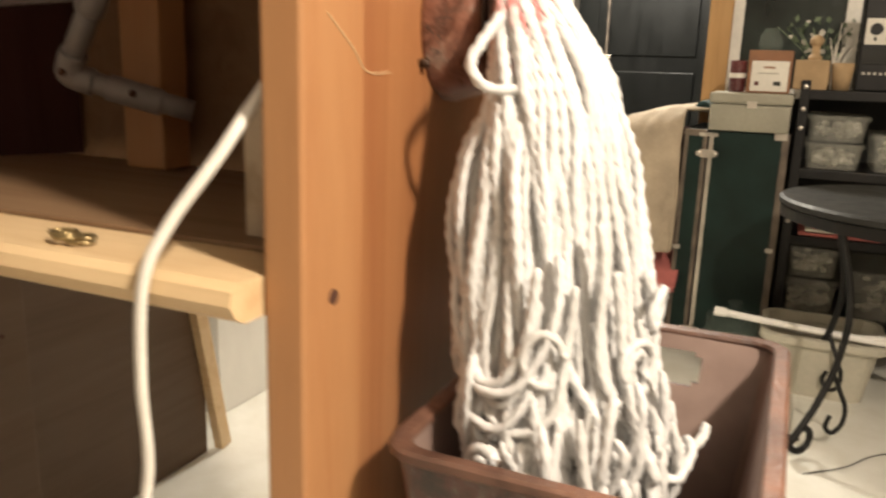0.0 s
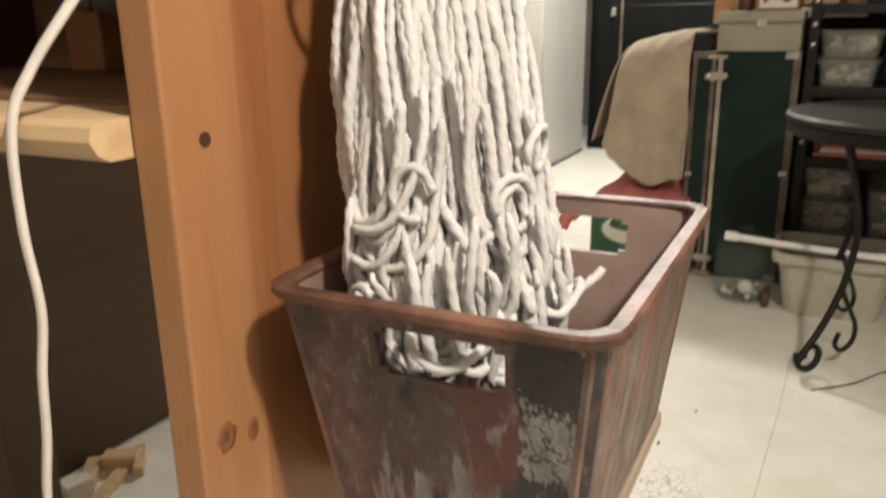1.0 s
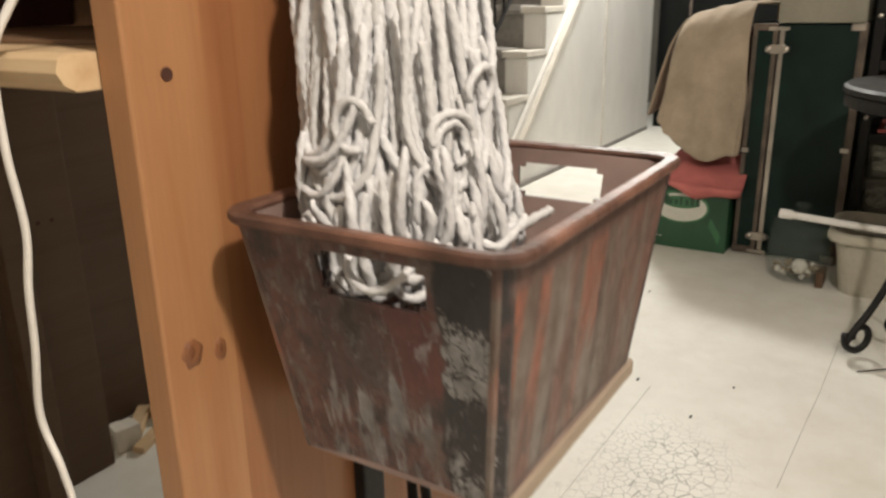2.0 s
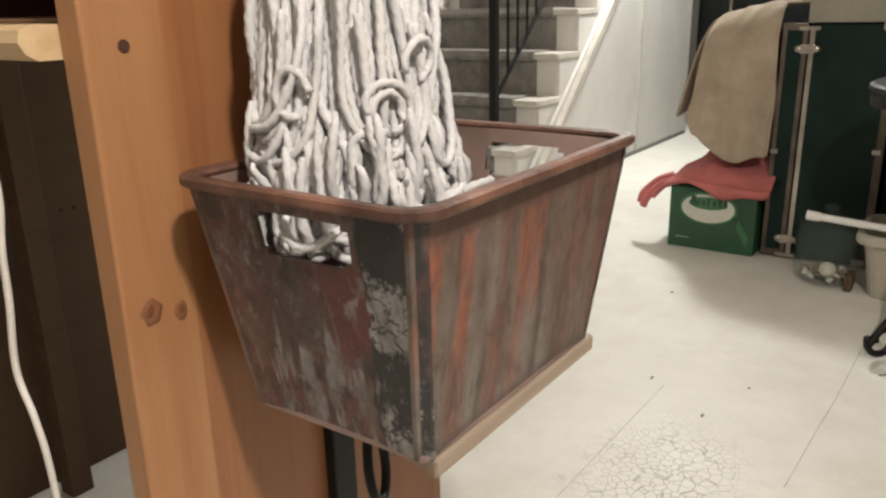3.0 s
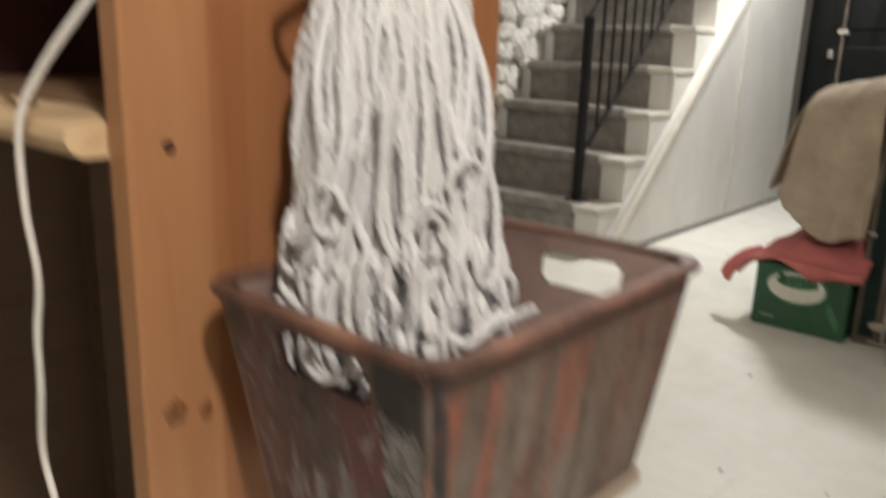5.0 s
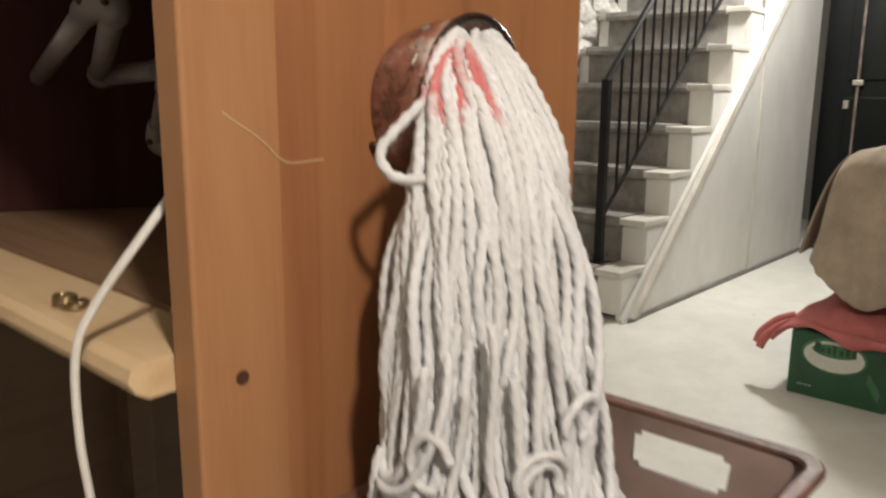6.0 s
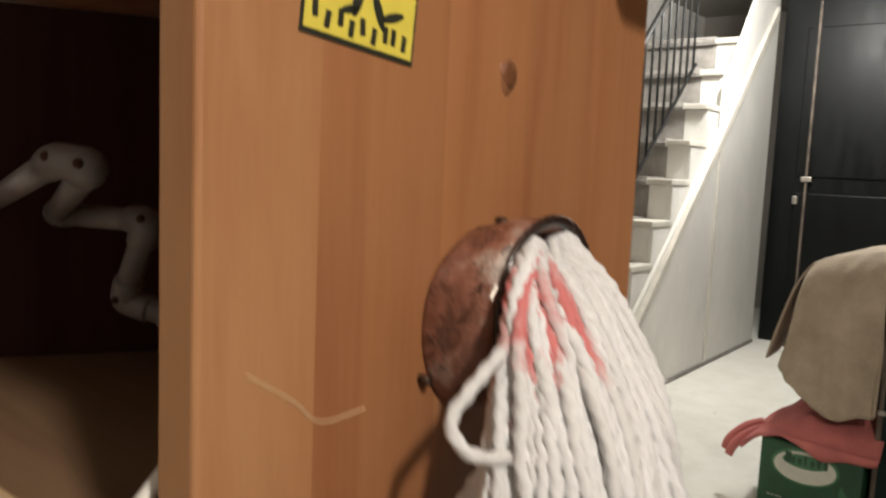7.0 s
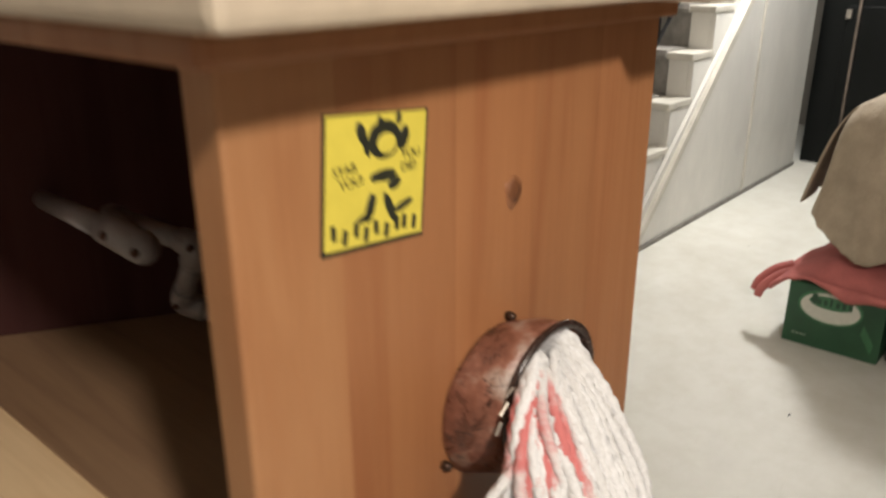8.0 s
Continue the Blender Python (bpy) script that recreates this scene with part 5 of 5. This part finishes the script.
def bottle_carton():
    c = thing("green_bottle_carton", "green printed cardboard bottle carton on the floor", "carton", at=(2.5, 0.285, 0))
    x0, x1, y0, y1, H = 2.375, 2.62, 0.140, 0.433, 0.215
    part("body", box((x0, y0, 0.0), (x1, y1, H), 0.004), M_GREEN_CARTON, c)
    # badge: pale ellipse with a darker wave and plain bars
    yc, zc = 0.300, 0.150

    def disc(ry, rz, x, m, name, dz=0.0):
        bm = lathe([(0.0, 0.0006), (0.96, 0.0006), (1.0, 0.0)], 36)
        bmesh.ops.transform(bm, matrix=Matrix.Translation((x, yc, zc + dz)) @ Matrix.Rotation(radians(-90), 4, "Y") @ Matrix.Diagonal((rz, ry, 1, 1)), verts=bm.verts)
        return part(name, bm, m, c)
    disc(0.098, 0.058, x0 - 0.0002, M_PALE_GREEN, "badge_ring")
    disc(0.090, 0.050, x0 - 0.0008, M_CREAM, "badge", -0.002)
    disc(0.066, 0.022, x0 - 0.0014, M_PALE_GREEN, "badge_band", 0.016)
    for k, (w, h) in enumerate([(0.018, 0.034), (0.012, 0.02), (0.012, 0.02), (0.008, 0.03), (0.012, 0.02), (0.012, 0.03), (0.012, 0.034)]):
        y = yc + 0.058 - 0.0185 * k
        part("print_bar", box((x0 - 0.0026, y - w, zc + 0.006), (x0 - 0.0021, y, zc + 0.006 + h), 0.0), M_GREEN_CARTON, c)
    for k in range(4):
        part("small_print", box((x0 - 0.0012, 0.395 - 0.012 * k, 0.036), (x0 - 0.0006, 0.403 - 0.012 * k, 0.039)), M_CREAM, c)
    for k in range(3):
        y = 0.165 + 0.012 * k
        part("hop_leaf", plate([(y, 0.03 + 0.02 * k), (y + 0.012, 0.05 + 0.02 * k), (y + 0.006, 0.085 + 0.018 * k), (y - 0.006, 0.06 + 0.02 * k)], x0 - 0.0008, x0 - 0.0002, "x"), M_PALE_GREEN, c)
    for z in (H - 0.0005,):
        part("top_flap", box((x0 + 0.002, y0 + 0.002, H), (x0 + 0.12, y1 - 0.002, H + 0.003), 0.001), M_GREEN_CARTON, c)
    r = thing("red_cloth_glove", "red cloth with limp finger ends draped over the carton", "cloth", at=(2.45, 0.3, 0.22))

    def top(u, k):
        lift = (0.105 * math.exp(-((u - 0.50) / 0.24) ** 2) + 0.10 * math.exp(-((u - 0.05) / 0.22) ** 2)) * max(0.0, 1 - 1.05 * k) ** 0.8
        return 0.243 + lift + 0.014 * math.exp(-((u - 0.5) / 0.3) ** 2)

    def fn(u, v):
        # from under the blanket to the front, where the cloth folds under itself
        y = 0.10 + 0.40 * u
        front = 2.352 + 0.05 * max(0.0, u - 0.8) / 0.2 + 0.010 * math.sin(u * 11)
        sag = 0.55 + 0.9 * math.exp(-((u - 0.32) / 0.16) ** 2) + 0.15 * math.sin(u * 15)
        if v < 0.7:
            x, z = 2.60 - (2.60 - front) * v / 0.7, top(u, v / 0.7) - 0.012 * max(0.0, v / 0.7 - 0.8) * 5 * sag
        else:
            a = (v - 0.7) / 0.3 * 3.0
            x = front - 0.020 * math.sin(a) + 0.006 * (1 - math.cos(a))
            z = top(u, 1.0) - 0.012 * sag - 0.019 * sag * (1 - math.cos(a))
        over_y = max(0.0, y - 0.437)
        z -= over_y * 0.7 + over_y * over_y * 3
        z += 0.010 * noise.noise((x * 14, y * 14, 2)) + 0.005 * math.sin(y * 46 + v * 5) * v
        return (x - 0.008 * noise.noise((y * 16, z * 10, 7)), y, z)
    part("drape", grid_sheet(36, 30, fn, 0.009), M_RED, r, smooth=True)
    for x, y, z in ((2.390, 0.520, 0.160), (2.428, 0.545, 0.165)):
        part("finger", tube([(x + 0.06, y - 0.085, z + 0.062), (x + 0.03, y - 0.04, z + 0.045), (x, y, z + 0.005), (x - 0.008, y + 0.012, z - 0.028), (x - 0.010, y + 0.014, z - 0.034)], lambda f: 0.018 * (1 - 0.35 * f) if f < 0.93 else 0.007, 12, 6), M_RED, r, smooth=True)


bottle_carton()


def ball_jar():
    j = thing("glass_jar", "round glass jar with a lid holding shells and a golf ball", "jar", at=(2.24, -0.10, 0))
    c = (2.24, -0.105, 0.0)
    part("glass_body", lathe([(0.0, 0.004), (0.072, 0.004), (0.088, 0.016), (0.093, 0.06), (0.091, 0.15), (0.082, 0.185), (0.078, 0.185), (0.087, 0.15), (0.089, 0.06), (0.084, 0.02), (0.07, 0.009), (0.0, 0.009)], 36, c), M_GLASS, j, smooth=True)
    lid = part("lid", lathe([(0.090, 0.186), (0.090, 0.192), (0.055, 0.206), (0.02, 0.215), (0.0, 0.216)], 36, c), M_GLASS, j, "glass lid", smooth=True)
    part("knob", lathe([(0.008, 0.214), (0.012, 0.222), (0.022, 0.23), (0.022, 0.240), (0.0, 0.247)], 20, c), M_GLASS, lid, smooth=True)
    b = thing("golf_ball", "white golf ball among shells in the jar", "ball", at=(2.20, -0.120, 0.03))
    bm = bmesh.new()
    bmesh.ops.create_uvsphere(bm, u_segments=24, v_segments=16, radius=0.0235, matrix=Matrix.Translation((2.195, -0.118, 0.054)))
    part("sphere", bm, M_BALL, b, smooth=True)
    rnd = random.Random(4)
    for i in range(34):
        a, r = rnd.uniform(0, 6.28), 0.062 * math.sqrt(rnd.random())
        x, y, z = c[0] + r * math.cos(a), c[1] + r * math.sin(a), 0.020 + rnd.uniform(0, 0.018)
        bm = bmesh.new()
        bmesh.ops.create_icosphere(bm, subdivisions=2, radius=rnd.uniform(0.009, 0.015))
        for v in bm.verts:
            v.co = Vector((v.co.x, v.co.y * 0.8, v.co.z * 0.55)) * (1 + 0.35 * noise.noise(v.co * 90 + Vector((i, 0, 0))))
        bmesh.ops.transform(bm, matrix=pose(x, y, z, rnd.uniform(-50, 50), rnd.uniform(-50, 50), rnd.uniform(0, 360)), verts=bm.verts)
        part("shell", bm, M_SHELL if i % 3 else M_BALL, j, smooth=True)


ball_jar()


def tub_and_pole():
    t = thing("cream_tub", "cream plastic tub standing on the floor", "tub", at=(2.2, -0.36, 0))
    bm = bmesh.new()
    rings = []
    for z, g in ((0.0, -0.03), (0.10, -0.016), (0.163, -0.006), (0.163, -0.010), (0.10, -0.02), (0.02, -0.034)):
        rings.append([bm.verts.new((x, y, z)) for x, y in ring_loop(2.12 - g, 2.40 + g, -0.52 - g, -0.20 + g, 0.05)])
    n = len(rings[0])
    for a, b in zip(rings, rings[1:]):
        for k in range(n):
            bm.faces.new((a[k], a[(k + 1) % n], b[(k + 1) % n], b[k]))
    bm.faces.new(rings[0])
    bm.faces.new(rings[-1])
    part("body", bm, M_TUB, t)
    bm = bmesh.new()
    rings = [[bm.verts.new((x, y, z)) for x, y in ring_loop(2.12 - g, 2.40 + g, -0.52 - g, -0.20 + g, 0.05)] for z, g in ((0.164, -0.010), (0.164, 0.010), (0.172, 0.014), (0.188, 0.014), (0.192, 0.008), (0.192, -0.004))]
    for a, b in zip(rings, rings[1:] + rings[:1]):
        for k in range(n):
            bm.faces.new((a[k], a[(k + 1) % n], b[(k + 1) % n], b[k]))
    part("rim", bm, M_TUB, t, "rolled cream rim")
    p = thing("white_pole", "white plastic pole lying across the tub", "pole", at=(2.12, -0.3, 0.2))
    part("shaft", tube([(2.16, -0.058, 0.222), (2.14, -0.30, 0.213), (2.12, -0.62, 0.205)], 0.011, 12, 4), M_POLE, p, smooth=True)
    part("tip", tube([(2.16, -0.050, 0.2225), (2.158, -0.085, 0.221)], 0.0145, 12, 1), M_POLE, p)
    part("second_shaft", tube([(2.20, -0.20, 0.204), (2.16, -0.34, 0.196), (2.1, -0.6, 0.235)], 0.009, 10, 4), M_POLE, p, smooth=True)
    s = thing("driftwood_scrap", "small dark scrap of wood on the floor", "scrap", at=(2.2, -0.17, 0))
    part("block", box((2.17, -0.19, 0.0), (2.25, -0.168, 0.05), 0.006), M_PLY, s)


tub_and_pole()


def bistro_table():
    t = thing("bistro_table", "black wrought-iron bistro table with scrolled legs", "table", at=(2.05, -0.62, 0))
    cxx, cyy, R = 1.945, -0.545, 0.352
    part("top", lathe([(0.0, 0.612), (R - 0.01, 0.612), (R, 0.618), (R, 0.630), (R - 0.008, 0.636), (0.0, 0.636)], 64, (cxx, cyy, 0)), M_SMOKE, t, "dark smoked table top")
    part("apron_ring", lathe([(R - 0.015, 0.585), (R - 0.005, 0.585), (R - 0.005, 0.612), (R - 0.015, 0.612)], 64, (cxx, cyy, 0)), M_IRON, t)
    for k, a in enumerate((135, 225, 315, 45)):
        d = Vector((math.cos(radians(a)), math.sin(radians(a)), 0))
        o = Vector((cxx, cyy, 0))

        def q(r, z):
            return tuple(o + d * r + Vector((0, 0, z)))
        pts = [q(0.295, 0.60), q(0.255, 0.50), q(0.225, 0.40), q(0.222, 0.32), q(0.245, 0.22), q(0.29, 0.13), q(0.335, 0.07), q(0.358, 0.040)]
        for j in range(14):
            an = 0.25 - j * 0.52
            rr = 0.043 * (1 - j / 22)
            pts.append(q(0.322 + rr * math.cos(an) * 0.95, 0.0525 + rr * math.sin(an)))
        part("scroll_leg", tube(pts, 0.0085, 8, 5), M_IRON, t, smooth=True)
        pts = [q(0.245, 0.215), q(0.205, 0.15), q(0.185, 0.11), q(0.19, 0.07), q(0.22, 0.05), q(0.245, 0.07), q(0.235, 0.10)]
        part("scroll_brace", tube(pts, 0.006, 8, 5), M_IRON, t, smooth=True)


bistro_table()


def rack_with_bins():
    r = thing("utility_rack", "black metal utility rack with four shelves", "rack", at=(2.62, -0.6, 0))
    x0, x1, ya, yb = 2.46, 2.86, -0.225, -1.05
    for x in (x0, x1):
        for y in (ya, yb):
            part("post", box((x - 0.014, y - 0.014, 0.0), (x + 0.014, y + 0.014, 0.93), 0.002), M_IRON, r)
    for z in (0.14, 0.40, 0.62, 0.87):
        part("shelf", box((x0, yb, z), (x1, ya, z + 0.03), 0.003), M_IRON, r)
    for z in (0.48, 0.55, 0.78, 0.84, 0.91):
        bm = lathe([(0.0, 0.006), (0.006, 0.005), (0.008, 0.0)], 10)
        bmesh.ops.transform(bm, matrix=Matrix.Translation((x0 - 0.014, ya, z)) @ Matrix.Rotation(radians(-90), 4, "Y"), verts=bm.verts)
        part("bolt", bm, M_STEEL, r)
    rnd = random.Random(12)

    def bin_at(y0, y1, z0, z1, label):
        b = thing("clear_bin", label, "bin", "clear bins on the rack", at=(2.6, (y0 + y1) / 2, z0))
        bm = bmesh.new()
        rings = []
        for z, g in ((z0, -0.010), (z1 - 0.012, 0.0), (z1 - 0.012, 0.006), (z1, 0.006), (z1, -0.003), (z0 + 0.003, -0.013)):
            rings.append([bm.verts.new((x, y, z)) for x, y in ring_loop(2.47 - g, 2.80 + g, y1 - g, y0 + g, 0.02)])
        n = len(rings[0])
        for a, c in zip(rings, rings[1:]):
            for k in range(n):
                bm.faces.new((a[k], a[(k + 1) % n], c[(k + 1) % n], c[k]))
        bm.faces.new(rings[0])
        bm.faces.new(rings[-1])
        part("shell", bm, M_CLEAR, b)
        bm = bmesh.new()
        for i in range(40):
            x, y, z = rnd.uniform(2.495, 2.56), rnd.uniform(y1 + 0.028, y0 - 0.028), z0 + 0.02 + (z1 - z0 - 0.045) * rnd.random() ** 1.4
            vs = bmesh.ops.create_icosphere(bm, subdivisions=1, radius=rnd.uniform(0.008, 0.019))["verts"]
            bmesh.ops.scale(bm, vec=(1, rnd.uniform(0.6, 1.4), rnd.uniform(0.5, 1.0)), verts=vs)
            bmesh.ops.translate(bm, vec=(x, y, z), verts=vs)
        part("contents", bm, M_BIN_STUFF, b, "mixed pale odds and ends")
    bin_at(-0.245, -0.415, 0.652, 0.735, "clear plastic bin full of pale odds on the rack")
    bin_at(-0.245, -0.420, 0.740, 0.822, "clear plastic bin full of pale odds on the rack")
    bin_at(-0.235, -0.400, 0.172, 0.288, "clear plastic bin of greenish odds on the low shelf")
    bin_at(-0.238, -0.395, 0.292, 0.392, "clear plastic bin of greenish odds on the low shelf")
    bin_at(-0.44, -0.62, 0.652, 0.77, "clear plastic bin on the rack")
    bin_at(-0.44, -0.62, 0.172, 0.33, "clear plastic bin on the low shelf")
    k = thing("red_folder", "pink and red folders lying on the rack shelf", "folder", at=(2.5, -0.4, 0.432))
    for i, (m, z) in enumerate(((M_RED, 0.432), (M_PAPER, 0.446), (M_RED, 0.456))):
        part("folder", box((2.47, -0.50, z), (2.72, -0.26 - 0.02 * i, z + 0.009), 0.001), m, k)


rack_with_bins()


def rack_top_things():
    w = thing("tan_wood_block", "tan wooden stand of two stacked blocks on the rack", "stand", at=(2.5, -0.33, 0.902))
    part("base", box((2.46, -0.285, 0.901), (2.56, -0.185, 0.992), 0.003), M_TAN, w)
    part("upright", lathe([(0.0, 0.0), (0.020, 0.0), (0.022, 0.008), (0.013, 0.02), (0.012, 0.042), (0.020, 0.052), (0.021, 0.064), (0.012, 0.076), (0.0, 0.078)], 18, (2.51, -0.240, 0.9925)), M_TAN, w)
    g = thing("tan_cup", "tan paper cup beside the block", "cup", at=(2.53, -0.325, 0.902))
    part("body", lathe([(0.0, 0.0), (0.026, 0.0), (0.034, 0.085), (0.031, 0.085), (0.024, 0.006), (0.0, 0.006)], 24, (2.53, -0.325, 0.901)), M_TAN, g, smooth=True)
    b = thing("leaning_board", "orange pine board leaning upright behind the case", "board", at=(2.9, 0.06, 0))
    part("plank", box((2.925, 0.056, 0.0), (2.966, 0.140, 1.62), 0.002), M_ORANGE_BOARD, b)
    m = thing("framed_pane", "dark glass pane in a white frame on the partition", "window", at=(2.95, -0.2, 0.9))
    xm, ya, yb, z0, z1 = 2.954, 0.062, -0.378, 0.86, 1.62
    part("pane", box((xm, yb + 0.03, z0 + 0.03), (xm + 0.006, ya - 0.03, z1 - 0.03)), M_NIGHT_GLASS, m, "dark glass pane")
    for lo, hi in (((xm - 0.008, ya - 0.045, z0), (xm + 0.014, ya, z1)), ((xm - 0.008, yb, z0), (xm + 0.014, yb + 0.05, z1)), ((xm - 0.006, yb + 0.051, z0), (xm + 0.012, ya - 0.046, z0 + 0.035)), ((xm - 0.006, yb + 0.051, z1 - 0.035), (xm + 0.012, ya - 0.046, z1))):
        part("frame_bar", box(lo, hi, 0.003), M_WHITE_FRAME, m)
    r = thing("small_radio", "dark radio with a pale front panel on the rack", "radio", at=(2.6, -0.45, 0.901))
    part("body", box((2.55, -0.62, 0.901), (2.68, -0.365, 1.20), 0.006), M_IRON, r)
    panel = part("front_panel", box((2.546, -0.52, 1.045), (2.5505, -0.375, 1.125), 0.001), M_PAPER, r, "pale printed front panel")
    part("dial_ring", lathe([(0.013, 0.0), (0.018, 0.0), (0.018, 0.003), (0.013, 0.003)], 20), M_IRON, panel).matrix_basis = Matrix.Translation((2.545, -0.405, 1.092)) @ Matrix.Rotation(radians(-90), 4, "Y")
    for y in (-0.40, -0.435, -0.47):
        part("print_bar", box((2.5448, y - 0.008, 1.056), (2.5456, y, 1.068)), M_INK, panel)
    part("speaker_strip", box((2.546, -0.52, 0.985), (2.5505, -0.375, 1.03), 0.001), M_SMOKE, r)
    for k in range(8):
        part("key", box((2.5435, -0.389 - 0.016 * k, 0.952), (2.5505, -0.381 - 0.016 * k, 0.960), 0.001), M_PAPER, r)
    rnd = random.Random(21)
    j = thing("green_glass_jar", "small green glass jar on the carton", "jar", at=(2.49, -0.11, 1.019))
    part("body", lathe([(0.0, 0.0), (0.03, 0.0), (0.036, 0.01), (0.036, 0.045), (0.024, 0.06), (0.026, 0.07), (0.022, 0.07), (0.02, 0.06), (0.032, 0.044), (0.032, 0.012), (0.0, 0.006)], 24, (2.49, -0.105, 1.019)), M_GLASS, j, smooth=True)
    v = thing("trailing_plant", "dusty trailing plant with small leaves behind the rack", "plant", at=(2.8, -0.16, 0.90))
    part("pot", lathe([(0.0, 0.0), (0.032, 0.0), (0.042, 0.06), (0.038, 0.06), (0.0, 0.05)], 20, (2.80, -0.27, 0.901)), M_TAN, v, smooth=True)
    for i in range(48):
        a, r = rnd.uniform(0, 6.28), rnd.uniform(0.01, 0.13)
        o = Vector((2.80 + 0.4 * r * math.cos(a), -0.24 + r * math.sin(a), 0.97 + rnd.uniform(0.0, 0.16)))
        bm = bmesh.new()
        w, h = rnd.uniform(0.006, 0.012), rnd.uniform(0.014, 0.03)
        ring = [bm.verts.new(q) for q in ((0, 0, 0), (w, 0.002, h * 0.45), (0, 0.004, h), (-w, 0.002, h * 0.45))]
        rear = [bm.verts.new(q.co + Vector((0, 0.0012, 0))) for q in ring]
        bm.faces.new(ring)
        bm.faces.new(rear[::-1])
        for k in range(4):
            bm.faces.new((ring[k], ring[(k + 1) % 4], rear[(k + 1) % 4], rear[k]))
        bmesh.ops.transform(bm, matrix=Matrix.Translation(o) @ Euler((rnd.uniform(-1, 1), rnd.uniform(-1, 1), 1.57 + rnd.uniform(-1, 1))).to_matrix().to_4x4(), verts=bm.verts)
        part("leaf", bm, M_LEAF if i % 4 else M_PAPER, v)
    for i in range(9):
        a = rnd.uniform(-1, 1)
        part("stem", tube([(2.80, -0.27, 0.955), (2.80, -0.25 + 0.06 * a, 1.04), (2.80, -0.24 + 0.13 * a, 1.11)], 0.0018, 5, 4), M_LEAF, v)
    f = thing("dried_sprig", "pale dried sprig stuck among the things on the rack", "plant", at=(2.6, -0.30, 0.90))
    for i in range(7):
        a = rnd.uniform(-1.2, 0.9)
        part("stem", tube([(2.62, -0.30, 0.902), (2.62, -0.30 + 0.03 * a, 1.0), (2.61, -0.30 + 0.11 * a, 1.10 + rnd.uniform(-0.05, 0.03))], lambda q: 0.004 * (1 - 0.7 * q), 6, 4), M_PAPER, f)


rack_top_things()


# ---- marks on the floor ----
def floor_marks():
    rnd = random.Random(2)
    fl = bpy.data.objects["floor"]
    for x, y in ((1.33, 0.10), (1.22, -0.05), (1.40, -0.10), (3.2, 0.85), (1.9, 0.25)):
        part("paint_chip", box((x, y, -0.001), (x + rnd.uniform(0.006, 0.014), y + 0.005, 0.0012), 0.0004), M_INK, fl)
    for pts in ([(0.80, 0.078), (1.0, 0.074), (1.32, 0.067)], [(1.05, -0.247), (1.3, -0.258), (1.48, -0.267), (1.8, -0.276)]):
        part("crack", tube([(x + 0.004 * rnd.random(), y, 0.0) for x, y in pts], 0.0007, 5, 8, flat=0.5), M_CRACK, fl, "hairline crack")
    c = thing("floor_cord", "thin dark cord lying on the floor", "cord", at=(1.7, -0.4, 0))
    part("flex", tube([(1.62, -0.33, 0.003), (1.70, -0.42, 0.003), (1.85, -0.55, 0.003), (1.95, -0.9, 0.003)], 0.0016, 6, 5), M_IRON, c)


floor_marks()
stone_wall()
